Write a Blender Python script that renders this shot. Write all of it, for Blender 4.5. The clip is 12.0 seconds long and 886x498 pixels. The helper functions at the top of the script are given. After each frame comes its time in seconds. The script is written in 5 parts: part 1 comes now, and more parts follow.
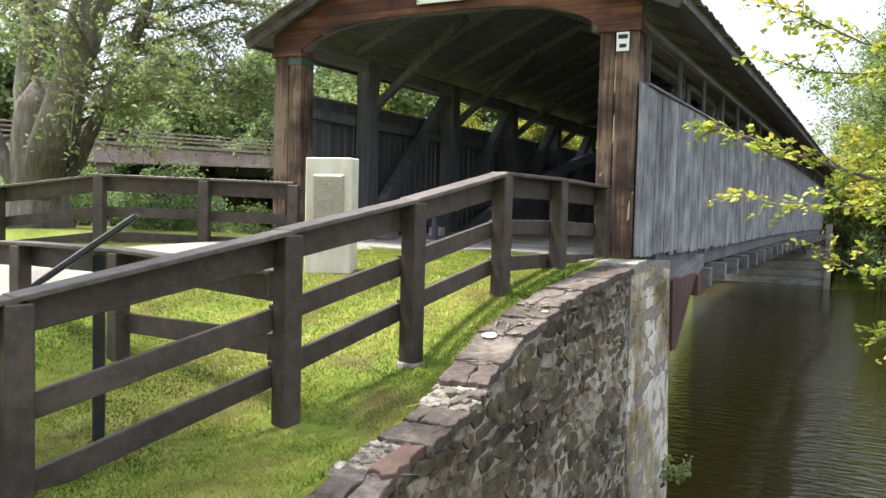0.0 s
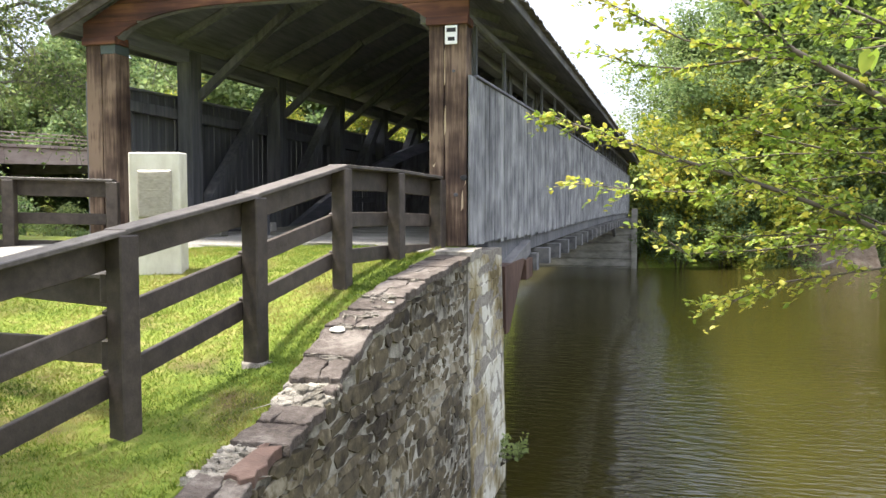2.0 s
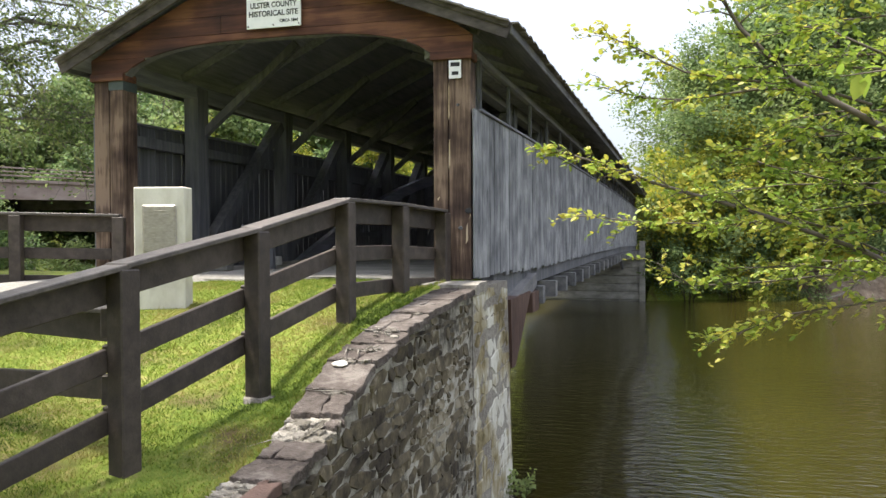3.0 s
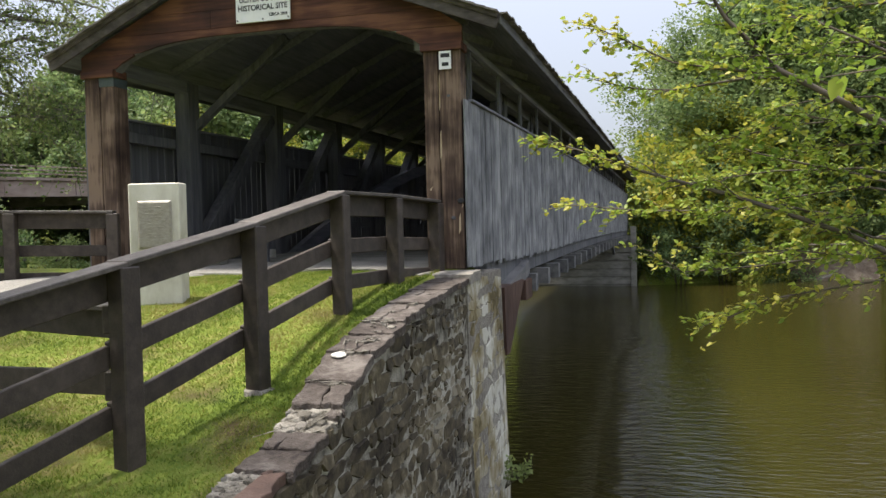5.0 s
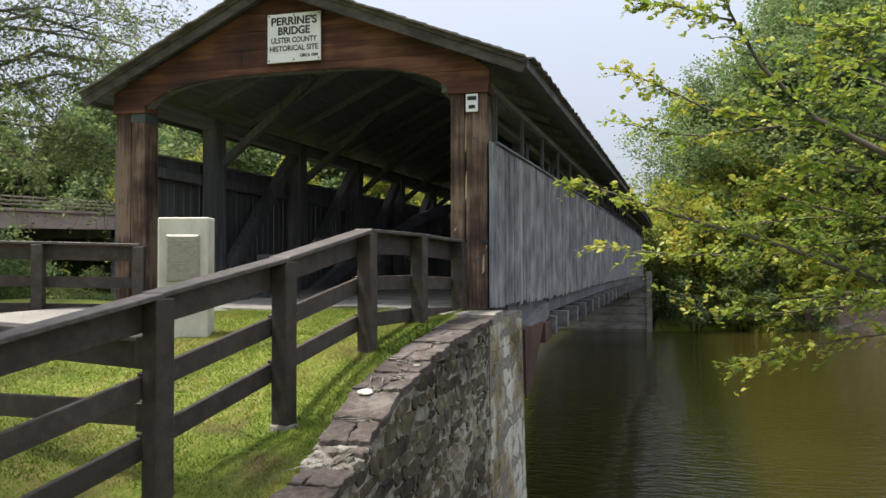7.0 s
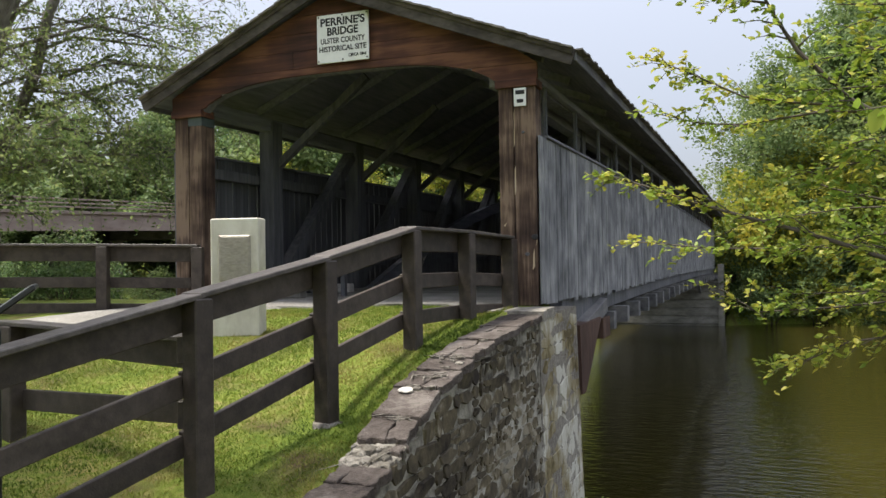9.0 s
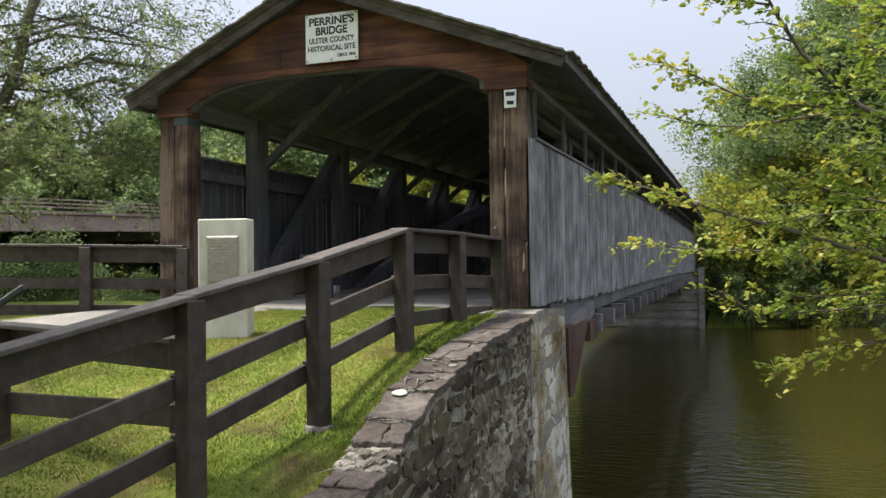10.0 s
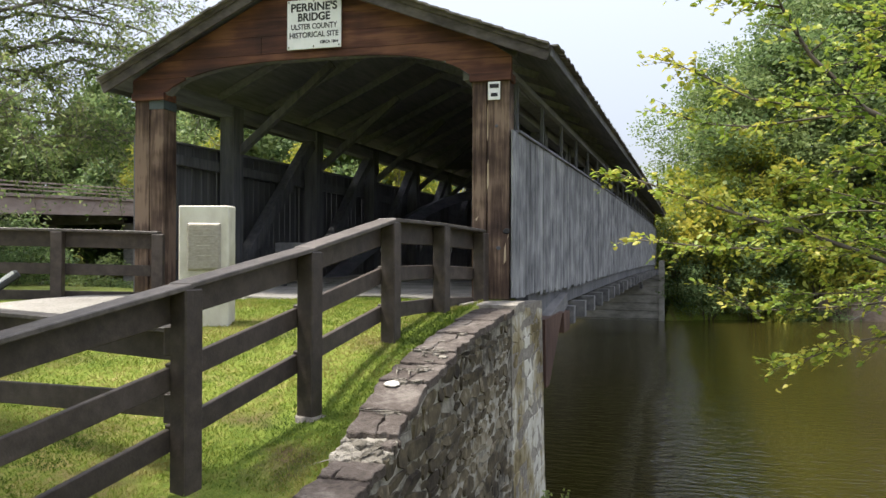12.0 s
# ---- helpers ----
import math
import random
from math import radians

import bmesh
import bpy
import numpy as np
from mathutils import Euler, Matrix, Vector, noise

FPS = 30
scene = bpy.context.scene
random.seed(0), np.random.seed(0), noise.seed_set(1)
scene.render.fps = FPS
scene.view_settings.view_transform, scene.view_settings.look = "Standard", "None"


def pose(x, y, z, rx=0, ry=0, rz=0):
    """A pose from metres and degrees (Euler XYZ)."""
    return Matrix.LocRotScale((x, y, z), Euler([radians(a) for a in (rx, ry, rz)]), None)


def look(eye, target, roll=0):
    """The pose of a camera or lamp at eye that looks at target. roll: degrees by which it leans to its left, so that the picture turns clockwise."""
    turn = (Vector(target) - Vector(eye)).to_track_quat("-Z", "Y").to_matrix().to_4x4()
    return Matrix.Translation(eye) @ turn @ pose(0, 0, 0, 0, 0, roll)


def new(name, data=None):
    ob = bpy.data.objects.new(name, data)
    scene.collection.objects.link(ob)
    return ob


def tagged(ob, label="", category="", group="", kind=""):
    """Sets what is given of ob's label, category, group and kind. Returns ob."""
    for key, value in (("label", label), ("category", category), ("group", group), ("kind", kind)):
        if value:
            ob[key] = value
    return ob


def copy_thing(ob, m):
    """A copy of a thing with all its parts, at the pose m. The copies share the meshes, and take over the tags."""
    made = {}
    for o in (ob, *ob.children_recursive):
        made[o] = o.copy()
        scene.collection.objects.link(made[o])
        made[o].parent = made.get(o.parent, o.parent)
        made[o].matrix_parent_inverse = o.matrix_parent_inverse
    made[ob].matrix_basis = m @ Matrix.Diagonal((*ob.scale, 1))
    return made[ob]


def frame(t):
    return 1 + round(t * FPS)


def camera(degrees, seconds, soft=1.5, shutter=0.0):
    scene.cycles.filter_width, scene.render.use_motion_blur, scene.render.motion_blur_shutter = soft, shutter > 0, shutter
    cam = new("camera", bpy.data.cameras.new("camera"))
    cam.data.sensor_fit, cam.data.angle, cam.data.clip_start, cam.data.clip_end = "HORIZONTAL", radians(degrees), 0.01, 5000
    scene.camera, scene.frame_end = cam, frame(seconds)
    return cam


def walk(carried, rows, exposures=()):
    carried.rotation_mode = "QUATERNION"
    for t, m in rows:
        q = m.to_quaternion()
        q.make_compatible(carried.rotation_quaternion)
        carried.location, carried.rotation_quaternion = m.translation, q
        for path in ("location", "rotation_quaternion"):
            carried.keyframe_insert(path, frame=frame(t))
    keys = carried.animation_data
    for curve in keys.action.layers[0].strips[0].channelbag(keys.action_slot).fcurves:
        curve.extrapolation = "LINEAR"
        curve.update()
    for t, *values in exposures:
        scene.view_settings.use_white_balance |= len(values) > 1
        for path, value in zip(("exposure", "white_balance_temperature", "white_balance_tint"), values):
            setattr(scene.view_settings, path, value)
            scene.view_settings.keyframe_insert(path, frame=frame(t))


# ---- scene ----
cam = camera(57.1, 12.0)
PATH = [
    (0, (2.435, -9.703, 0.545), (1.525, -7.925, 0.441), 1.5),
    (0.5, (2.29, -9.714, 0.534), (1.707, -7.803, 0.434), 0.2),
    (1, (2.2, -9.755, 0.529), (1.751, -7.81, 0.402), -0.4),
    (1.5, (2.214, -9.747, 0.538), (1.727, -7.813, 0.387), -0.0),
    (2, (2.288, -9.751, 0.541), (1.777, -7.821, 0.424), 0.0),
    (2.5, (2.333, -9.731, 0.527), (1.812, -7.8, 0.467), -0.3),
    (2.7, (2.321, -9.707, 0.537), (1.79, -7.779, 0.502), -0.2),
    (4.5, (2.314, -9.791, 0.518), (1.805, -7.857, 0.473), -1.1),
    (5, (2.316, -9.804, 0.555), (1.805, -7.871, 0.492), -1.4),
    (5.5, (2.28, -9.791, 0.536), (1.776, -7.856, 0.47), -1.1),
    (6, (2.244, -9.847, 0.542), (1.727, -7.915, 0.506), -1.0),
    (6.5, (2.208, -9.881, 0.545), (1.691, -7.949, 0.566), -1.1),
    (7, (2.207, -9.882, 0.544), (1.666, -7.957, 0.582), -0.1),
    (9, (2.42, -9.762, 0.553), (1.718, -7.89, 0.582), -0.9),
    (9.5, (2.416, -9.73, 0.55), (1.708, -7.86, 0.572), -0.5),
    (10, (2.297, -9.751, 0.55), (1.64, -7.862, 0.584), -0.7),
    (10.5, (2.155, -9.779, 0.552), (1.577, -7.865, 0.599), -0.8),
    (11, (2.093, -9.837, 0.545), (1.502, -7.927, 0.595), -0.7),
    (11.5, (2.04, -9.836, 0.554), (1.462, -7.922, 0.598), -0.1),
    (12, (2.043, -9.839, 0.571), (1.48, -7.92, 0.578), 0.2),
]
walk(cam, [(t, look(e, g, r)) for t, e, g, r in PATH],
     exposures=[(0, 1.3), (1, 1.28), (1.6, 1.48), (2.1, 1.52), (2.6, 1.32), (4.4, 0.67), (6, 0.62), (7, 0.53), (10.5, 0.5), (11.2, 0.57), (12, 0.81)])

# ---- light ----
SUN_DIR = Vector((-0.42, -0.06, 0.95)).normalized()   # towards the sun
world = bpy.data.worlds.new("sky")
scene.world = world
world.use_nodes = True
wn = world.node_tree
wn.nodes.clear()
sky = wn.nodes.new("ShaderNodeTexSky")
sky.sky_type, sky.sun_disc = "NISHITA", False
sky.sun_elevation = math.asin(SUN_DIR.z)
sky.sun_rotation = math.atan2(SUN_DIR.x, SUN_DIR.y)
sky.dust_density, sky.air_density = 4.0, 1.0
bg_sky = wn.nodes.new("ShaderNodeBackground")
bg_sky.inputs[1].default_value = 0.045
bg_cloud = wn.nodes.new("ShaderNodeBackground")        # thin even cloud
bg_cloud.inputs[0].default_value = (0.84, 0.875, 1.0, 1)
sky_dir = wn.nodes.new("ShaderNodeTexCoord")
sky_sep = wn.nodes.new("ShaderNodeSeparateXYZ")
sky_up = wn.nodes.new("ShaderNodeMapRange")            # an overcast sky is brighter overhead
sky_up.inputs["From Min"].default_value, sky_up.inputs["From Max"].default_value = 0.1, 0.9
sky_up.inputs["To Min"].default_value, sky_up.inputs["To Max"].default_value = 0.37, 1.0
wn.links.new(sky_dir.outputs["Generated"], sky_sep.inputs[0])
wn.links.new(sky_sep.outputs["Z"], sky_up.inputs["Value"])
wn.links.new(sky_up.outputs[0], bg_cloud.inputs[1])
add = wn.nodes.new("ShaderNodeAddShader")
wout = wn.nodes.new("ShaderNodeOutputWorld")
wn.links.new(sky.outputs[0], bg_sky.inputs[0])
wn.links.new(bg_sky.outputs[0], add.inputs[0])
wn.links.new(bg_cloud.outputs[0], add.inputs[1])
wn.links.new(add.outputs[0], wout.inputs[0])
sun_data = bpy.data.lights.new("sun", "SUN")
sun_data.energy, sun_data.angle, sun_data.color = 5.0, radians(8.0), (1.0, 0.945, 0.86)
sun = new("sun", sun_data)
sun.matrix_world = look(SUN_DIR * 100, (0, 0, 0))


# ---- materials ----
def material(name, ramp, scale=(8, 8, 8), detail=6.0, rough=0.85, bump=0.3, fine=60.0, per_piece=0.0, island=0.0,
             big=0.6, translucent=0.0, spec=0.3, dist=0.01, metal=0.0, bigw=0.6, placed=False):
    """ramp: colours from dark to light; scale: noise scale along x, y, z; per_piece, island: brightness spread between pieces; placed: grain runs on from piece to piece."""
    m = bpy.data.materials.new(name)
    m.use_nodes = True
    nt = m.node_tree
    N, L = nt.nodes, nt.links
    bsdf = N["Principled BSDF"]
    co = N.new("ShaderNodeNewGeometry").outputs["Position"] if placed else N.new("ShaderNodeTexCoord").outputs["Object"]
    mp = N.new("ShaderNodeMapping")
    mp.inputs["Scale"].default_value = scale
    L.new(co, mp.inputs[0])
    n1 = N.new("ShaderNodeTexNoise")
    n1.inputs["Scale"].default_value, n1.inputs["Detail"].default_value = 1.0, detail
    n1.inputs["Roughness"].default_value = 0.65
    L.new(mp.outputs[0], n1.inputs["Vector"])
    n2 = N.new("ShaderNodeTexNoise")
    n2.inputs["Scale"].default_value, n2.inputs["Detail"].default_value = big, 3.0
    L.new(co, n2.inputs["Vector"])
    mixf = N.new("ShaderNodeMath")
    mixf.operation = "MULTIPLY_ADD"
    L.new(n2.outputs[0], mixf.inputs[0])
    mixf.inputs[1].default_value = bigw
    L.new(n1.outputs[0], mixf.inputs[2])
    last = mixf
    info = None
    for amount, node, sock in ((per_piece, "ShaderNodeObjectInfo", "Random"), (island, "ShaderNodeNewGeometry", "Random Per Island")):
        if amount:
            info = N.new(node)
            ma = N.new("ShaderNodeMath")
            ma.operation = "MULTIPLY_ADD"
            L.new(info.outputs[sock], ma.inputs[0])
            ma.inputs[1].default_value = amount
            L.new(last.outputs[0], ma.inputs[2])
            sub = N.new("ShaderNodeMath")
            sub.operation = "SUBTRACT"
            L.new(ma.outputs[0], sub.inputs[0])
            sub.inputs[1].default_value = amount / 2
            last = sub
    mid = N.new("ShaderNodeMath")
    mid.operation = "SUBTRACT"
    L.new(last.outputs[0], mid.inputs[0])
    mid.inputs[1].default_value = 0.5 * bigw
    cr = N.new("ShaderNodeValToRGB")
    L.new(mid.outputs[0], cr.inputs[0])
    els = cr.color_ramp.elements
    lo, hi = 0.18, 0.70
    for i, c in enumerate(ramp):
        pos = lo + (hi - lo) * i / (len(ramp) - 1)
        e = els[i] if i < 2 else els.new(pos)
        e.position = pos
        e.color = (*c, 1)
    L.new(cr.outputs[0], bsdf.inputs["Base Color"])
    bsdf.inputs["Roughness"].default_value = rough
    bsdf.inputs["Metallic"].default_value = metal
    bsdf.inputs["Specular IOR Level"].default_value = spec
    if bump:
        n3 = N.new("ShaderNodeTexNoise")
        n3.inputs["Scale"].default_value, n3.inputs["Detail"].default_value = fine, 4.0
        L.new(co, n3.inputs["Vector"])
        ad = N.new("ShaderNodeMath")
        ad.operation = "ADD"
        L.new(n1.outputs[0], ad.inputs[0])
        L.new(n3.outputs[0], ad.inputs[1])
        bp = N.new("ShaderNodeBump")
        bp.inputs["Strength"].default_value, bp.inputs["Distance"].default_value = bump, dist
        L.new(ad.outputs[0], bp.inputs["Height"])
        L.new(bp.outputs[0], bsdf.inputs["Normal"])
    if translucent:
        tr = N.new("ShaderNodeBsdfTranslucent")
        L.new(cr.outputs[0], tr.inputs[0])
        mx = N.new("ShaderNodeMixShader")
        mx.inputs[0].default_value = translucent
        L.new(bsdf.outputs[0], mx.inputs[1])
        L.new(tr.outputs[0], mx.inputs[2])
        L.new(mx.outputs[0], N["Material Output"].inputs[0])
    return m


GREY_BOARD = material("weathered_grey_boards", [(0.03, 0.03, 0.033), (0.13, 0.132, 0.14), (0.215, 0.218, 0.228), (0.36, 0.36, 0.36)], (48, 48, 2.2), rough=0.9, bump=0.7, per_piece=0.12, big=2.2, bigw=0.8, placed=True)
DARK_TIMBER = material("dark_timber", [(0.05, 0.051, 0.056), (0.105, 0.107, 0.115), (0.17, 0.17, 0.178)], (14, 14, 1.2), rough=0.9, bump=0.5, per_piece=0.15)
DARK_TIMBER_LONG = material("dark_timber_long", [(0.09, 0.092, 0.108), (0.17, 0.173, 0.198), (0.25, 0.25, 0.275)], (14, 1.2, 14), rough=0.9, bump=0.5, per_piece=0.1)
RED_WOOD = material("reddish_brown_wood", [(0.016, 0.011, 0.009), (0.05, 0.03, 0.022), (0.095, 0.062, 0.045), (0.20, 0.14, 0.10)], (22, 22, 1.3), rough=0.8, bump=0.6, per_piece=0.12, big=1.6, bigw=1.5)
RED_WOOD_FLAT = material("reddish_brown_boards", [(0.018, 0.010, 0.009), (0.048, 0.021, 0.016), (0.085, 0.035, 0.023), (0.16, 0.073, 0.042)], (0.8, 9, 9), detail=4.0, rough=0.8, bump=0.5, per_piece=0.12, big=1.1, bigw=1.1)
FENCE_WOOD = material("dark_brown_stained_fence", [(0.02, 0.015, 0.012), (0.043, 0.032, 0.025), (0.075, 0.058, 0.047)], (9, 9, 9), rough=0.6, bump=0.3, per_piece=0.14, big=1.2, spec=0.45)
FENCE_CAP = material("worn_fence_cap", [(0.03, 0.024, 0.020), (0.06, 0.05, 0.043), (0.115, 0.098, 0.085)], (10, 10, 10), rough=0.55, bump=0.3, per_piece=0.14, big=1.5, spec=0.5)
ROOF_WOOD = material("grey_roof_trim", [(0.05, 0.05, 0.055), (0.12, 0.12, 0.125), (0.2, 0.195, 0.19)], (6, 2, 6), rough=0.9, bump=0.4, per_piece=0.1)
SHINGLE = material("weathered_wood_shingles", [(0.05, 0.046, 0.04), (0.12, 0.11, 0.10), (0.2, 0.185, 0.17)], (5, 5, 5), rough=0.95, bump=0.5, island=0.25)
STONE = material("dark_rubble_stone", [(0.018, 0.014, 0.010), (0.048, 0.038, 0.025), (0.078, 0.064, 0.041), (0.12, 0.097, 0.058), (0.25, 0.22, 0.16)], (7, 7, 7), rough=0.9, bump=0.5, fine=40.0, per_piece=0.24, big=1.1, dist=0.012, bigw=0.9, placed=True)
STONE_REST = material("dark_rubble_stone_joined", [(0.018, 0.014, 0.010), (0.048, 0.038, 0.025), (0.078, 0.064, 0.041), (0.12, 0.097, 0.058), (0.25, 0.22, 0.16)], (7, 7, 7), rough=0.9, bump=0.5, fine=40.0, island=0.24, big=1.1, dist=0.012, bigw=0.9, placed=True)
STONE_LIGHT = material("pale_limewashed_stone", [(0.11, 0.086, 0.038), (0.25, 0.205, 0.11), (0.36, 0.325, 0.235), (0.56, 0.54, 0.46)], (6, 6, 4), rough=0.95, bump=0.6, fine=30.0, per_piece=0.07, big=1.3, dist=0.015, bigw=1.7, placed=True)
DARK_MORTAR = material("dirty_wall_mortar", [(0.03, 0.027, 0.021), (0.10, 0.09, 0.07), (0.30, 0.28, 0.23), (0.42, 0.40, 0.34)], (6, 6, 6), rough=0.97, bump=0.9, dist=0.02, big=1.3, bigw=1.0)
MORTAR = material("old_lime_mortar", [(0.10, 0.088, 0.072), (0.20, 0.18, 0.15), (0.33, 0.305, 0.26)], (12, 12, 12), rough=0.97, bump=0.8, dist=0.02)
CAPSTONE = material("brown_grey_flagstone", [(0.03, 0.023, 0.019), (0.068, 0.054, 0.045), (0.10, 0.082, 0.07), (0.17, 0.148, 0.128)], (14, 14, 20), rough=0.85, bump=0.9, per_piece=0.16, big=2.6, fine=55.0, dist=0.02, bigw=0.9)
CAPSTONE_RED = material("rusty_flagstone", [(0.06, 0.038, 0.03), (0.115, 0.072, 0.056), (0.17, 0.12, 0.095)], (5, 5, 9), rough=0.8, bump=0.6)
RUBBLE = material("crumbled_pale_mortar", [(0.09, 0.08, 0.062), (0.20, 0.18, 0.145), (0.38, 0.35, 0.295)], (12, 12, 12), rough=0.97, bump=0.9, dist=0.02, per_piece=0.3)
WHITE_STONE = material("white_quartz_stone", [(0.30, 0.28, 0.24), (0.46, 0.44, 0.39), (0.60, 0.58, 0.53)], (14, 14, 14), rough=0.8, bump=0.5)
CONCRETE = material("pale_concrete", [(0.42, 0.39, 0.31), (0.58, 0.545, 0.46), (0.70, 0.67, 0.58)], (6, 6, 3), rough=0.9, bump=0.25, big=1.5)
CONCRETE_DARK = material("stained_concrete", [(0.09, 0.085, 0.075), (0.21, 0.20, 0.175), (0.33, 0.315, 0.28)], (1.5, 1.5, 4), rough=0.95, bump=0.4)
PLAQUE = material("plaque_grey_bronze", [(0.24, 0.215, 0.175), (0.33, 0.30, 0.25), (0.42, 0.385, 0.325)], (20, 20, 40), rough=0.5, bump=0.15, metal=0.2)
WHITE_PAINT = material("white_painted_sign", [(0.55, 0.56, 0.56), (0.74, 0.75, 0.75), (0.8, 0.8, 0.8)], (6, 6, 6), rough=0.5, bump=0.05)
BLACK_PAINT = material("black_lettering", [(0.015, 0.015, 0.017), (0.03, 0.03, 0.032)], rough=0.6, bump=0.0)
METAL = material("dark_sign_metal", [(0.02, 0.02, 0.022), (0.05, 0.05, 0.05)], rough=0.45, bump=0.05, metal=0.4)
PANEL_FACE = material("pale_printed_panel", [(0.50, 0.49, 0.44), (0.66, 0.65, 0.60)], (5, 5, 5), rough=0.3, bump=0.0)
GRAVEL = material("pale_gravel", [(0.13, 0.12, 0.10), (0.23, 0.215, 0.19), (0.34, 0.325, 0.29)], (30, 30, 30), rough=0.95, bump=0.6, big=0.8)
GRASS = material("mown_grass_blades", [(0.05, 0.085, 0.010), (0.11, 0.17, 0.016), (0.19, 0.25, 0.028), (0.30, 0.27, 0.08)], (3, 3, 3), rough=0.6, bump=0.0, island=0.35, big=1.1, translucent=0.35, bigw=1.2)
BARK = material("grey_brown_bark", [(0.06, 0.052, 0.044), (0.16, 0.143, 0.122), (0.30, 0.275, 0.24)], (10, 10, 2.2), rough=0.95, bump=1.0, dist=0.04)
TWIG = material("twig_bark", [(0.06, 0.05, 0.04), (0.12, 0.1, 0.08)], rough=0.9, bump=0.2)
LEAF_FAR = material("woodland_leaves", [(0.065, 0.11, 0.042), (0.12, 0.185, 0.07), (0.18, 0.245, 0.092), (0.24, 0.295, 0.105)], (0.3, 0.3, 0.3), rough=0.6, bump=0.0, island=0.3, per_piece=0.25, big=0.12, translucent=0.5)
LEAF_WARM = material("yellow_green_leaves", [(0.09, 0.125, 0.02), (0.17, 0.22, 0.03), (0.27, 0.29, 0.04), (0.40, 0.35, 0.05)], (0.5, 0.5, 0.5), rough=0.55, bump=0.0, island=0.4, big=0.3, translucent=0.5)
LEAF_NEAR = material("near_branch_leaves", [(0.115, 0.19, 0.028), (0.21, 0.30, 0.045), (0.32, 0.385, 0.06), (0.48, 0.44, 0.075)], (2, 2, 2), rough=0.45, bump=0.0, island=0.42, big=0.8, translucent=0.45)
LEAF_WILLOW = material("fine_grey_green_leaves", [(0.06, 0.095, 0.03), (0.13, 0.185, 0.06), (0.21, 0.275, 0.095), (0.30, 0.33, 0.13)], (1, 1, 1), rough=0.55, bump=0.0, island=0.45, big=0.3, translucent=0.5)
RAKE_WOOD = material("dark_brown_roof_edge", [(0.022, 0.019, 0.018), (0.06, 0.052, 0.048), (0.12, 0.105, 0.098)], (4, 9, 9), rough=0.9, bump=0.5, big=1.2)
PINK_FASCIA = material("pinkish_weathered_fascia", [(0.17, 0.125, 0.105), (0.28, 0.215, 0.19), (0.36, 0.29, 0.26)], (0.5, 0.5, 2), rough=0.9, bump=0.2)
RUST_STEEL = material("brown_board_casing", [(0.04, 0.022, 0.017), (0.08, 0.046, 0.035), (0.13, 0.08, 0.06)], (8, 8, 2), rough=0.8, bump=0.3)


def ground_material():
    m = material("lawn_earth_and_bank", [(0.05, 0.075, 0.010), (0.10, 0.145, 0.015), (0.16, 0.20, 0.028), (0.24, 0.21, 0.07)], (9, 9, 9), rough=0.95, bump=0.6, big=0.5, dist=0.02)
    N, L = m.node_tree.nodes, m.node_tree.links
    bare = N.new("ShaderNodeTexNoise")                     # earth shows through here and there
    bare.inputs["Scale"].default_value, bare.inputs["Detail"].default_value = 1.4, 5.0
    L.new(N["Texture Coordinate"].outputs["Object"], bare.inputs["Vector"])
    edge = N.new("ShaderNodeMapRange")
    edge.inputs["From Min"].default_value, edge.inputs["From Max"].default_value = 0.54, 0.72
    L.new(bare.outputs[0], edge.inputs["Value"])
    mix = N.new("ShaderNodeMixRGB")
    mix.inputs[2].default_value = (0.085, 0.062, 0.026, 1)
    L.new(edge.outputs[0], mix.inputs[0])
    L.new(N["Color Ramp"].outputs[0], mix.inputs[1])
    L.new(mix.outputs[0], N["Principled BSDF"].inputs["Base Color"])
    return m


LANE = (1.8, 2.3, 2.5, 3.3)                             # across the river: ripples set in, full, full, gone


